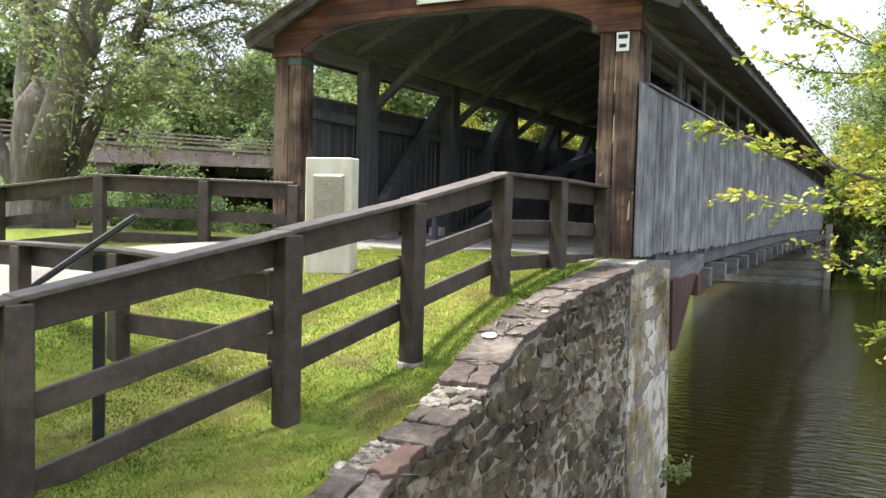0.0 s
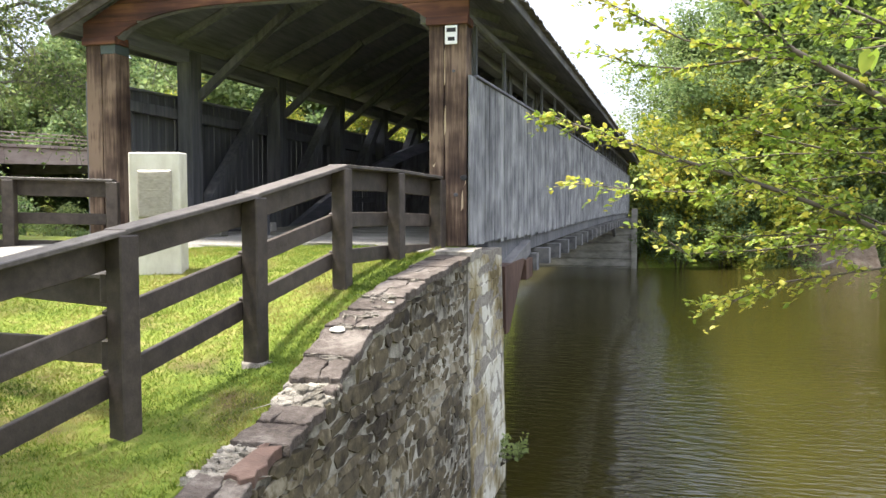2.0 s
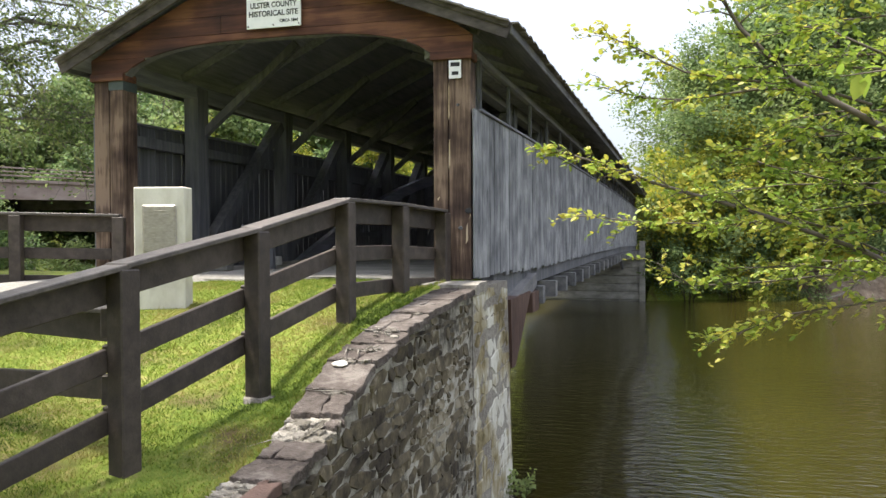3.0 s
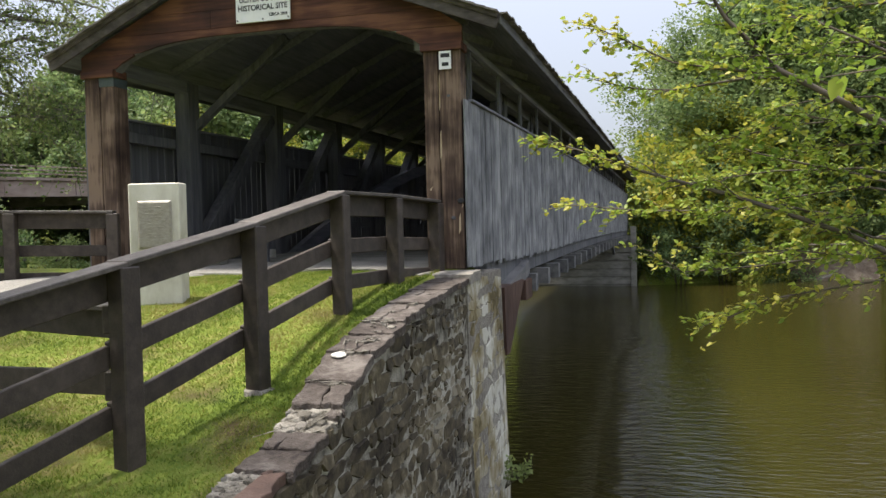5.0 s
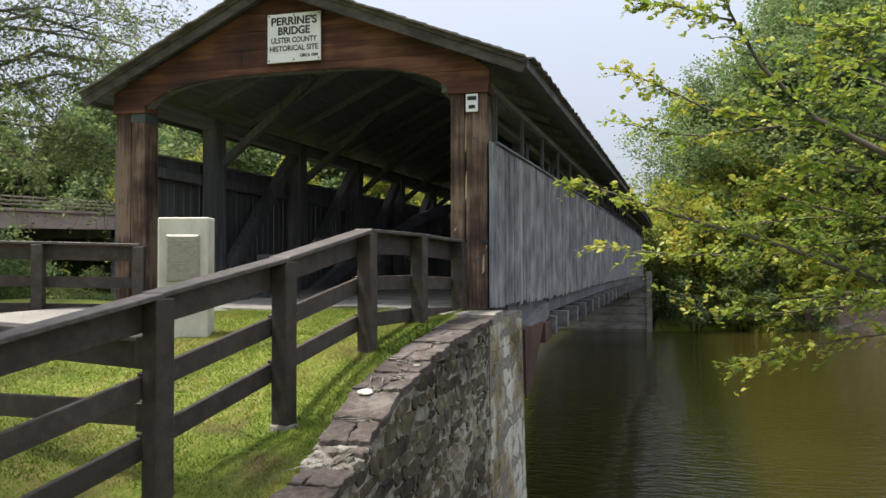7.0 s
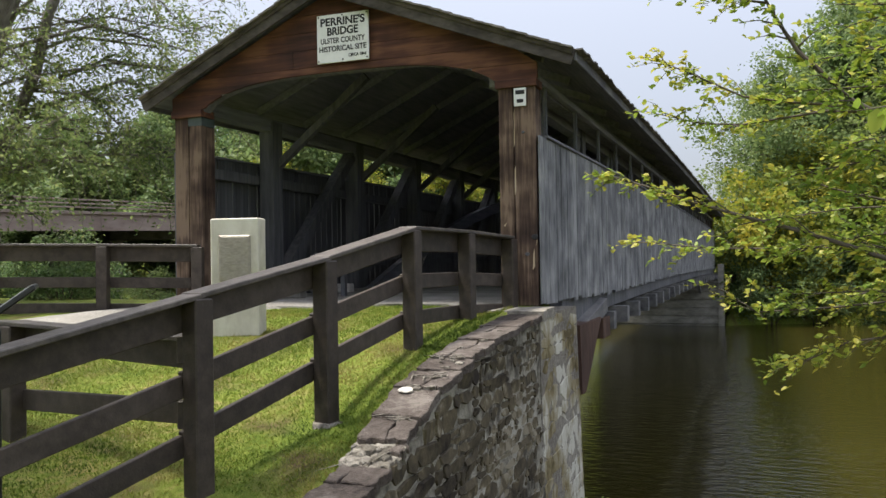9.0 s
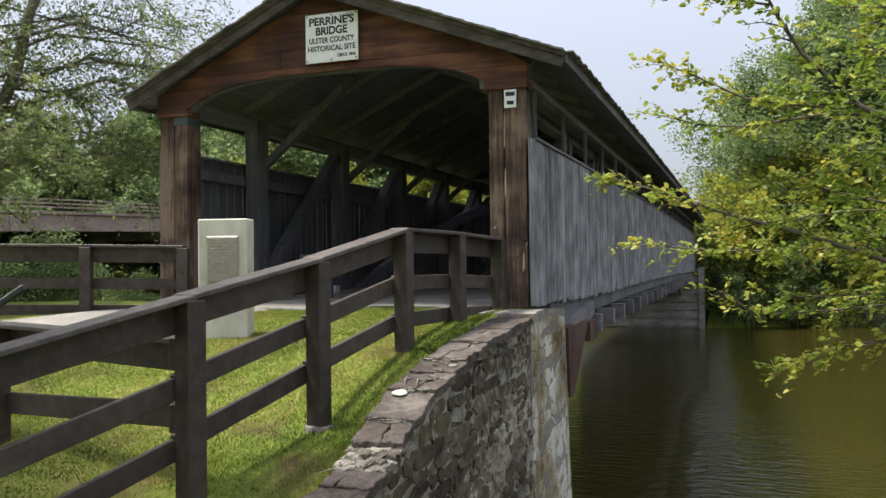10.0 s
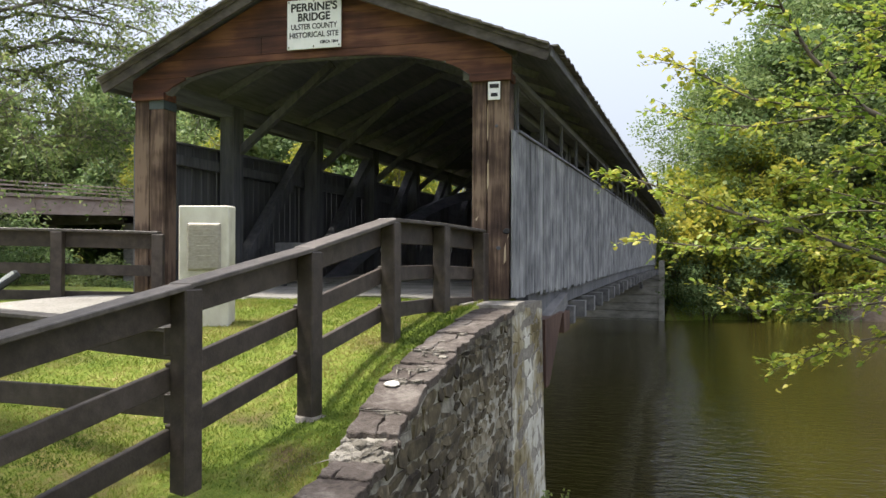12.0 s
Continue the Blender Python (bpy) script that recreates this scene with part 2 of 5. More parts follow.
def water_material():
    m = bpy.data.materials.new("murky_green_river_water")
    m.use_nodes = True
    N, L = m.node_tree.nodes, m.node_tree.links
    b = N["Principled BSDF"]
    co = N.new("ShaderNodeTexCoord")
    n0 = N.new("ShaderNodeTexNoise")
    n0.inputs["Scale"].default_value = 0.12
    L.new(co.outputs["Object"], n0.inputs["Vector"])
    cr = N.new("ShaderNodeValToRGB")
    cr.color_ramp.elements[0].color = (0.017, 0.0142, 0.0032, 1)
    cr.color_ramp.elements[1].color = (0.042, 0.037, 0.008, 1)
    L.new(n0.outputs[0], cr.inputs[0])
    L.new(cr.outputs[0], b.inputs["Base Color"])
    b.inputs["Roughness"].default_value = 0.03
    b.inputs["IOR"].default_value = 1.33
    mp = N.new("ShaderNodeMapping")
    mp.inputs["Scale"].default_value = (1.3, 4.2, 1)
    mp.inputs["Rotation"].default_value = (0, 0, 0.25)
    L.new(co.outputs["Object"], mp.inputs[0])
    n1 = N.new("ShaderNodeTexNoise")
    n1.inputs["Scale"].default_value, n1.inputs["Detail"].default_value = 1.6, 3.0
    L.new(mp.outputs[0], n1.inputs["Vector"])
    bp = N.new("ShaderNodeBump")
    bp.inputs["Strength"].default_value, bp.inputs["Distance"].default_value = 0.9, 0.22
    # a breeze ruffles a lane of the water, the rest lies smoother
    sep = N.new("ShaderNodeSeparateXYZ")
    L.new(co.outputs["Object"], sep.inputs[0])
    wob = N.new("ShaderNodeMath")
    wob.operation = "MULTIPLY_ADD"
    L.new(n0.outputs[0], wob.inputs[0])
    wob.inputs[1].default_value = 1.2
    L.new(sep.outputs["X"], wob.inputs[2])
    ends = []
    for a, c in ((LANE[0], LANE[1]), (LANE[3], LANE[2])):
        mr = N.new("ShaderNodeMapRange")
        mr.interpolation_type = "SMOOTHSTEP"
        mr.inputs["From Min"].default_value, mr.inputs["From Max"].default_value = a, c
        L.new(wob.outputs[0], mr.inputs["Value"])
        ends.append(mr)
    lane = N.new("ShaderNodeMath")
    lane.operation = "MULTIPLY"
    L.new(ends[0].outputs[0], lane.inputs[0])
    L.new(ends[1].outputs[0], lane.inputs[1])
    amp = N.new("ShaderNodeMath")
    amp.operation = "MULTIPLY_ADD"
    L.new(lane.outputs[0], amp.inputs[0])
    amp.inputs[1].default_value, amp.inputs[2].default_value = 0.86, 0.14
    rip = N.new("ShaderNodeMath")
    rip.operation = "MULTIPLY"
    L.new(n1.outputs[0], rip.inputs[0])
    L.new(amp.outputs[0], rip.inputs[1])
    L.new(rip.outputs[0], bp.inputs["Height"])
    L.new(bp.outputs[0], b.inputs["Normal"])
    return m


# ---- building helpers ----
WORLD = {}                                             # where each thing stands


def thing(name, at, label, category, group="", kind=""):
    e = new(name)
    e.empty_display_size = 0.3
    e.location = at
    WORLD[e] = Matrix.Translation(at)
    return tagged(e, label, category, group, kind)


def mesh_of(name, bm, mat):
    me = bpy.data.meshes.new(name)
    bm.to_mesh(me)
    bm.free()
    me.materials.append(mat)
    return me


def hang(ob, parent, m=None):
    """Parents ob, whose pose in the world is m."""
    m = m or Matrix()
    if parent:
        ob.parent = parent
        ob.matrix_parent_inverse = WORLD[parent].inverted()
    ob.matrix_basis = m
    WORLD[ob] = m
    return ob


def part(name, bm, mat, parent, label="", kind=""):
    ob = new(name, mesh_of(name, bm, mat))
    return tagged(hang(ob, parent), label, kind=kind)


def piece(name, me, parent, m):
    return hang(new(name, me), parent, m)


def beam(bm, a, b, w, h, up=(0, 0, 1), bevel=0.006, twist=0.0):
    """A bevelled bar from a to b, w wide and h high across up."""
    a, b = Vector(a), Vector(b)
    d = (b - a).normalized()
    s = d.cross(Vector(up)).normalized()
    u = s.cross(d).normalized()
    r = bmesh.ops.create_cube(bm, size=1.0)
    m = Matrix((( *s, 0), (*d, 0), (*u, 0), (0, 0, 0, 1))).transposed()
    m = Matrix.Translation((a + b) / 2) @ m @ Matrix.Diagonal((w, (b - a).length, h, 1))
    bmesh.ops.transform(bm, matrix=m, verts=r["verts"])
    if bevel:
        es = list({e for v in r["verts"] for e in v.link_edges})
        bmesh.ops.bevel(bm, geom=es, offset=bevel, segments=1, affect="EDGES", profile=0.5)
    return bm


def box(bm, x0, x1, y0, y1, z0, z1, bevel=0.006):
    return beam(bm, ((x0 + x1) / 2, y0, (z0 + z1) / 2), ((x0 + x1) / 2, y1, (z0 + z1) / 2), abs(x1 - x0), abs(z1 - z0), bevel=bevel)


def prism(bm, outline, depth_vec):
    """A closed outline (3D points) extruded by depth_vec."""
    vs = [bm.verts.new(p) for p in outline]
    f = bm.faces.new(vs)
    r = bmesh.ops.extrude_face_region(bm, geom=[f])
    bmesh.ops.translate(bm, vec=depth_vec, verts=[v for v in r["geom"] if isinstance(v, bmesh.types.BMVert)])
    bmesh.ops.recalc_face_normals(bm, faces=bm.faces[:])
    return bm


def tubes(name, segs, mat, sides=7):
    """One mesh of tapered tubes: segs are chains of (point, radius)."""
    V, F = [], []
    for chain in segs:
        base = len(V)
        for i, (p, r) in enumerate(chain):
            p = Vector(p)
            q = Vector(chain[min(i + 1, len(chain) - 1)][0]) - Vector(chain[max(i - 1, 0)][0])
            q.normalize()
            s = q.orthogonal().normalized()
            t = q.cross(s)
            for k in range(sides):
                a = 2 * math.pi * k / sides
                V.append(p + (s * math.cos(a) + t * math.sin(a)) * r)
        for i in range(len(chain) - 1):
            for k in range(sides):
                F.append((base + i * sides + k, base + i * sides + (k + 1) % sides, base + (i + 1) * sides + (k + 1) % sides, base + (i + 1) * sides + k))
        F.append(tuple(base + k for k in reversed(range(sides))))
        F.append(tuple(base + (len(chain) - 1) * sides + k for k in range(sides)))
    me = bpy.data.meshes.new(name)
    me.from_pydata(V, [], F)
    for p in me.polygons:
        p.use_smooth = True
    me.materials.append(mat)
    return me


def leaves(name, P, size, mat, rng, long=1.7, flat=0.5, spread=0.35):
    """Many small pointed leaves at the points P, each its own island."""
    n = len(P)
    nor = rng.normal(size=(n, 3))
    nor[:, 2] = np.abs(nor[:, 2]) + flat
    nor /= np.linalg.norm(nor, axis=1, keepdims=True)
    d = rng.normal(size=(n, 3))
    d -= nor * np.sum(d * nor, axis=1, keepdims=True)
    d /= np.linalg.norm(d, axis=1, keepdims=True)
    s = np.cross(nor, d)
    L = (size * (1 - spread + 2 * spread * rng.random(n)))[:, None]
    W = L / long
    V = np.stack([P, P + d * L * 0.45 + s * W * 0.5 + nor * L * 0.06, P + d * L, P + d * L * 0.45 - s * W * 0.5 + nor * L * 0.06], axis=1).reshape(-1, 3)
    me = bpy.data.meshes.new(name)
    me.vertices.add(4 * n)
    me.vertices.foreach_set("co", V.astype(np.float32).ravel())
    me.loops.add(4 * n)
    me.loops.foreach_set("vertex_index", np.arange(4 * n, dtype=np.int32))
    me.polygons.add(n)
    me.polygons.foreach_set("loop_start", np.arange(0, 4 * n, 4, dtype=np.int32))
    me.update(calc_edges=True)
    me.materials.append(mat)
    return me


# ---- ground, river ----
WATER_Z = -3.5


def lawn_z(y):
    return float(np.interp(y, [-12, -7, -5.2, -3.93, -3.2, -2.44, -1.2, 0, 1], [-1.12, -1.1, -1.0, -0.73, -0.5, -0.3, -0.09, -0.02, -0.02]))


def wall_z(y):
    return float(np.interp(y, [-11, -7, -5.8, -5.2, -4.88, -4.64, -4.27, -3.84, -3.41, -3.02, -2.46, -1.8, -1.06, 0], [-2.0, -1.28, -0.95, -0.86, -0.81, -0.73, -0.59, -0.42, -0.33, -0.26, -0.19, -0.15, -0.10, -0.06]))


def smooth(a, b, x):
    u = min(max((x - a) / (b - a), 0), 1)
    return u * u * (3 - 2 * u)


def ground_z(x, y):
    # near bank: lawn beside the road, level road, bank down to the river
    left = smooth(-3.2, -4.6, x)
    road = float(np.interp(y, [-30, -9, -5, -2, 0], [-1.3, -1.0, -0.62, -0.14, -0.02]))
    near = lawn_z(y) * (1 - left) + (lawn_z(y) * 0.45 + road * 0.55) * left if y < 0.5 else -0.02
    if y < -7:
        near = lawn_z(y)
    near -= 0.05 * smooth(-8, -14, x)
    bank_edge = 0.9 if x > -6.2 else 1.2 + 0.25 * (-6.2 - x)
    bed = -4.6
    k = smooth(bank_edge, bank_edge + (0.3 if x > -6.2 else 7), y)
    z = near * (1 - k) + bed * k
    if -0.22 < x < 0.4 and -8.5 < y < -0.3:
        z = min(z, wall_z(y) - 0.12)
    # river side of the wing wall
    if x > -0.06:
        z2 = -4.6 + 3.45 * smooth(-6.5, -8.6, y) - 3.0 * smooth(4.5, 9, x) * smooth(-14, -9, y)
        z = min(z2, z) if y > -8.6 else min(z, max(z2, -4.6))
    # far bank
    edge = 39.5 + 0.45 * x if x > 1.2 else (42.5 if x > -6.5 else 36.0)
    kf = smooth(edge - 0.5, edge + 4, y)
    hill = 1.2 + 0.09 * max(0, y - edge) if y < 160 else 1.2 + 0.09 * (160 - edge)
    z = z * (1 - kf) + (hill - 1.0) * kf
    z += 0.03 * noise.noise(Vector((x * 0.9, y * 0.9, 0))) if (x < -0.3 or y > 20) else 0
    return z


def ground_sheet():
    xs = sorted({*[-600, -400, -250, -160, -110, -80, -60, -45, -35, -28, -22, -18, -15, -13], *np.round(np.arange(-12, -0.5, 0.3), 2).tolist(),
                 -0.42, -0.30, -0.225, -0.215, -0.08, -0.04, 0.3, 0.8, 1.5, 2.5, 3.5, 4.5, 5.5, 7, 9, 12, 16, 20, 25, 30, 40, 55, 75, 110, 160, 250, 400, 600})
    ys = sorted({*[-600, -300, -150, -80, -50, -35, -25, -18, -14, -12, -10.5], *np.round(np.arange(-9.6, 2.4, 0.3), 2).tolist(),
                 3, 4, 5.5, 7, 9, 12, 16, 22, 28, *range(32, 72, 2), 80, 95, 120, 160, 250, 400, 600})
    V = [(x, y, ground_z(x, y)) for y in ys for x in xs]
    w = len(xs)
    F = [(j * w + i, j * w + i + 1, (j + 1) * w + i + 1, (j + 1) * w + i) for j in range(len(ys) - 1) for i in range(w - 1)]
    me = bpy.data.meshes.new("ground")
    me.from_pydata(V, [], F)
    for p in me.polygons:
        p.use_smooth = True
    me.materials.append(ground_material())
    return tagged(new("ground", me), "grassy river bank with a short mown lawn", "ground", kind="structure")


ground_sheet()

bm = bmesh.new()
bmesh.ops.create_grid(bm, x_segments=8, y_segments=8, size=300)
water = tagged(new("water", mesh_of("water", bm, water_material())), "murky olive-green river with small ripples", "river", kind="structure")
water.location = (0, 0, WATER_Z)


def road_sheet():
    """Pale gravel drive from the bridge mouth, bending away behind the lawn."""
    right = [(-0.45, 0.3), (-0.5, -0.03), (-2.1, -0.1), (-3.3, -0.35), (-3.8, -1.2), (-4.0, -2.6), (-4.25, -3.7), (-4.6, -4.7), (-5.4, -6.2), (-6.6, -7.6), (-9, -9.2), (-14, -11.5), (-24, -14)]
    leftp = [(-5.2, 0.3), (-5.25, -0.05), (-5.6, -0.3), (-6.0, -0.9), (-6.4, -1.5), (-6.9, -2.2), (-7.4, -2.8), (-8.2, -3.3), (-9.2, -3.8), (-10.5, -4.4), (-12.5, -5.2), (-17, -7), (-26, -9.5)]
    V = []
    cols = 14
    rng = random.Random(5)
    rows = []
    for i in range(len(right) - 1):
        for k in range(4):
            t = k / 4
            a = Vector(right[i]).lerp(Vector(right[i + 1]), t)
            b = Vector(leftp[i]).lerp(Vector(leftp[i + 1]), t)
            rows.append((a + Vector((rng.uniform(-.05, .05), rng.uniform(-.05, .05))), b))
    for a, b in rows:
        for c in range(cols + 1):
            p = a.lerp(b, c / cols)
            e = 0.03 if 0 < c < cols else -0.02
            V.append((p.x, p.y, ground_z(p.x, p.y) + e))
    w = cols + 1
    F = [(j * w + i, j * w + i + 1, (j + 1) * w + i + 1, (j + 1) * w + i) for j in range(len(rows) - 1) for i in range(cols)]
    me = bpy.data.meshes.new("road")
    me.from_pydata(V, [], F)
    me.materials.append(GRAVEL)
    tagged(new("road", me), "pale gravel drive leading into the bridge", "road", kind="structure")


road_sheet()

# ---- covered bridge ----
LEN, XL, XR = 42.0, -5.40, 0.0
XC = (XL + XR) / 2
RIDGE_X, RIDGE_Z = -2.86, 4.25
EAVES = {1: (0.53, 2.94), -1: (-5.79, 2.87)}          # edge and height of the roof on each side


def B(x, y, z):
    """A place on the bridge, which runs a little askew to its portal and has a slight camber."""
    u = y / LEN
    return Vector((x + 0.012 * y, y, z + 0.5 * u * (1 - u) - 0.08 * u))


bridge = thing("covered_bridge", (XC, 0, 0), "old covered timber bridge with grey board sides and reddish-brown portal", "covered bridge")


def arch_z(x):
    """Lower edge of the portal's gable boards."""
    u = abs(x - XC) / 2.24
    return 2.70 + 0.43 * max(0.0, 1 - u ** 3.2) ** 0.62


def portal(parent, y, s):
    """Posts with trim and the boarded gable; s: which way its front looks along y."""
    front = part("portal_frame", beam(bmesh.new(), B(XL + 0.1, y - s * 0.14, 3.22), B(XR - 0.1, y - s * 0.14, 3.22), 0.14, 0.18), DARK_TIMBER, parent)
    for x0, x1 in ((XR - 0.47, XR), (XL, XL + 0.47)):
        mid = x0 + (0.19 if x1 == XR else 0.24)
        post = part("portal_post", beam(bmesh.new(), ((x0 + x1) / 2 + 0.01 * y, y - s * 0.18, -0.02), ((x0 + x1) / 2 + 0.01 * y, y - s * 0.18, 2.8), x1 - x0 - 0.02, 0.28, up=(0, 1, 0)), RED_WOOD, parent)
        for a, b in ((x0, mid - 0.008), (mid + 0.008, x1)):
            part("plank", beam(bmesh.new(), ((a + b) / 2 + 0.01 * y, y - s * 0.02, -0.015), ((a + b) / 2 + 0.01 * y, y - s * 0.02, 2.70), b - a, 0.038, up=(0, 1, 0)), RED_WOOD, post)
        part("capital", beam(bmesh.new(), (x0 - 0.03 + 0.01 * y, y - s * 0.10, 2.735), (x1 + 0.03 + 0.01 * y, y - s * 0.10, 2.735), 0.30, 0.10), RED_WOOD_FLAT, post)
    # horizontal boards of the gable, cut along the roof and the arch
    edges = [2.785, 2.98, 3.22, 3.46, 3.70, 3.94, RIDGE_Z - 0.06]
    gable = front
    for z0, z1 in zip(edges[:-1], edges[1:]):
        za, zb = z0 + 0.003, z1 - 0.003
        def reach(sd, zz):
            """Where the roof's slope on one side meets the height zz."""
            ex, ez = EAVES[sd]
            x = RIDGE_X + (ex - RIDGE_X) * max(0.01, (RIDGE_Z - 0.05 - zz) / (RIDGE_Z - ez))
            return min(x, XR + 0.03) if sd > 0 else max(x, XL - 0.03)
        (la, lb), (ra, rb) = [[reach(sd, zz) for zz in (za, zb)] for sd in (-1, 1)]
        runs = []
        if za < 3.12:
            for sd in (-1, 1):
                xs = np.linspace(ra if sd > 0 else la, XC, 40)
                low = [(x, max(za, arch_z(x))) for x in xs]
                low = [(x, zz) for x, zz in low if zz < zb - 0.004]
                top_end = low[-1][0]
                runs.append(low + [(top_end, zb), (rb if sd > 0 else lb, zb)])
        else:
            cut = XC + (0.9 if int(z0 * 10) % 2 else -0.7)
            if rb - lb > 2.4:
                runs += [[(la, za), (cut - 0.003, za), (cut - 0.003, zb), (lb, zb)], [(cut + 0.003, za), (ra, za), (rb, zb), (cut + 0.003, zb)]]
            else:
                runs.append([(la, za), (ra, za), (rb, zb), (lb, zb)])
        for r in runs:
            pts = [Vector((x + 0.01 * y, y + s * 0.01, zz)) for x, zz in r]
            part("gable_board", prism(bmesh.new(), pts, (0, -s * 0.045, 0)), RED_WOOD_FLAT, gable)
    # lining of the arch
    n = 28
    lin = bmesh.new()
    for i in range(n):
        xa, xb = XC - 2.23 + 4.46 * i / n, XC - 2.23 + 4.46 * (i + 1) / n
        beam(lin, (xa + 0.01 * y, y - s * 0.09, arch_z(xa) + 0.035), (xb + 0.01 * y, y - s * 0.09, arch_z(xb) + 0.035), 0.15, 0.05, bevel=0)
    part("arch_lining", lin, DARK_TIMBER, gable)
    return gable


near_gable = portal(bridge, 0.0, -1)
portal(bridge, LEN, 1)

# roof: two slabs, rafters, trim, ragged shingle edges
NSEG = 14
for sd in (1, -1):
    xe, ez = EAVES[sd]
    bm = bmesh.new()
    grid = []
    for k in range(NSEG + 1):
        y = -0.19 + (LEN + 0.32) * k / NSEG
        grid.append([bm.verts.new(B(xe, y, ez + 0.03)), bm.verts.new(B(RIDGE_X, y, RIDGE_Z + 0.03)),
                     bm.verts.new(B(RIDGE_X, y, RIDGE_Z + 0.085)), bm.verts.new(B(xe, y, ez + 0.085))])
    for a, b in zip(grid[:-1], grid[1:]):
        for i in range(4):
            bm.faces.new((a[i], b[i], b[(i + 1) % 4], a[(i + 1) % 4]))
    bm.faces.new(grid[0])
    bm.faces.new(list(reversed(grid[-1])))
    bmesh.ops.recalc_face_normals(bm, faces=bm.faces[:])
    slope = part("roof_slope", bm, DARK_TIMBER_LONG, bridge, "dark boarded roof slope")
    for k in range(29):
        y = 0.45 + 1.5 * k
        if y < LEN:
            part("rafter", beam(bmesh.new(), B(xe - sd * 0.52, y, ez - 0.03 + 0.46 * 0.474), B(RIDGE_X, y, RIDGE_Z - 0.04), 0.09, 0.13), DARK_TIMBER_LONG, slope)
    for ya, yb in [(k * 3.0 - 0.19, k * 3.0 + 2.84) for k in range(14)]:
        part("eave_board", beam(bmesh.new(), B(xe + sd * 0.012, ya, ez + 0.035), B(xe + sd * 0.012, min(yb, LEN + 0.16), ez + 0.035), 0.03, 0.14), ROOF_WOOD, slope)
    for y, s in ((-0.21, -1), (LEN + 0.18, 1)):
        part("rake_board", beam(bmesh.new(), B(xe, y, ez + 0.0), B(RIDGE_X, y, RIDGE_Z + 0.0), 0.035, 0.19), RAKE_WOOD, slope)
        part("rake_board", beam(bmesh.new(), B(xe, y + s * 0.03, ez + 0.07), B(RIDGE_X, y + s * 0.03, RIDGE_Z + 0.07), 0.03, 0.08), RAKE_WOOD, slope)
    rng = random.Random(3 + sd)
    sh = bmesh.new()
    for k in range(int(LEN / 0.16)):
        y = -0.2 + k * 0.16
        beam(sh, B(xe + sd * 0.045, y, ez + 0.09 + rng.uniform(0, .015)), B(xe + sd * 0.045, y + 0.15, ez + 0.09 + rng.uniform(0, .015)), 0.12 + rng.uniform(-.02, .03), 0.02, bevel=0)
    n = int(math.hypot(xe - RIDGE_X, RIDGE_Z - ez) / 0.14)
    for k in range(n):
        a, b = B(xe, -0.24, ez + 0.095).lerp(B(RIDGE_X, -0.24, RIDGE_Z + 0.095), k / n), B(xe, -0.24, ez + 0.095).lerp(B(RIDGE_X, -0.24, RIDGE_Z + 0.095), (k + 1.15) / n)
        o = Vector((0, rng.uniform(-.02, .01), rng.uniform(0, .012)))
        beam(sh, a + o, b + o + Vector((0, 0, -0.012)), 0.14, 0.022, bevel=0)
    part("shingle_edge", sh, SHINGLE, slope, "ragged edge of weathered wood shingles", kind="stuff")
    # rows of shingles over the slope, joined
    sh = bmesh.new()
    for r in range(1, 18):
        f0 = r / 18
        for k in range(28):
            y0 = -0.19 + k * (LEN + .32) / 28
            y1 = -0.19 + (k + 1) * (LEN + .32) / 28
            pz = ez + 0.10 + (RIDGE_Z - ez) * f0
            px = xe + (RIDGE_X - xe) * f0
            beam(sh, B(px, y0, pz), B(px, y1, pz), 0.26, 0.02, up=(sd * 0.45, 0, 1), bevel=0)
    part("shingle_rows", sh, SHINGLE, slope, kind="stuff")

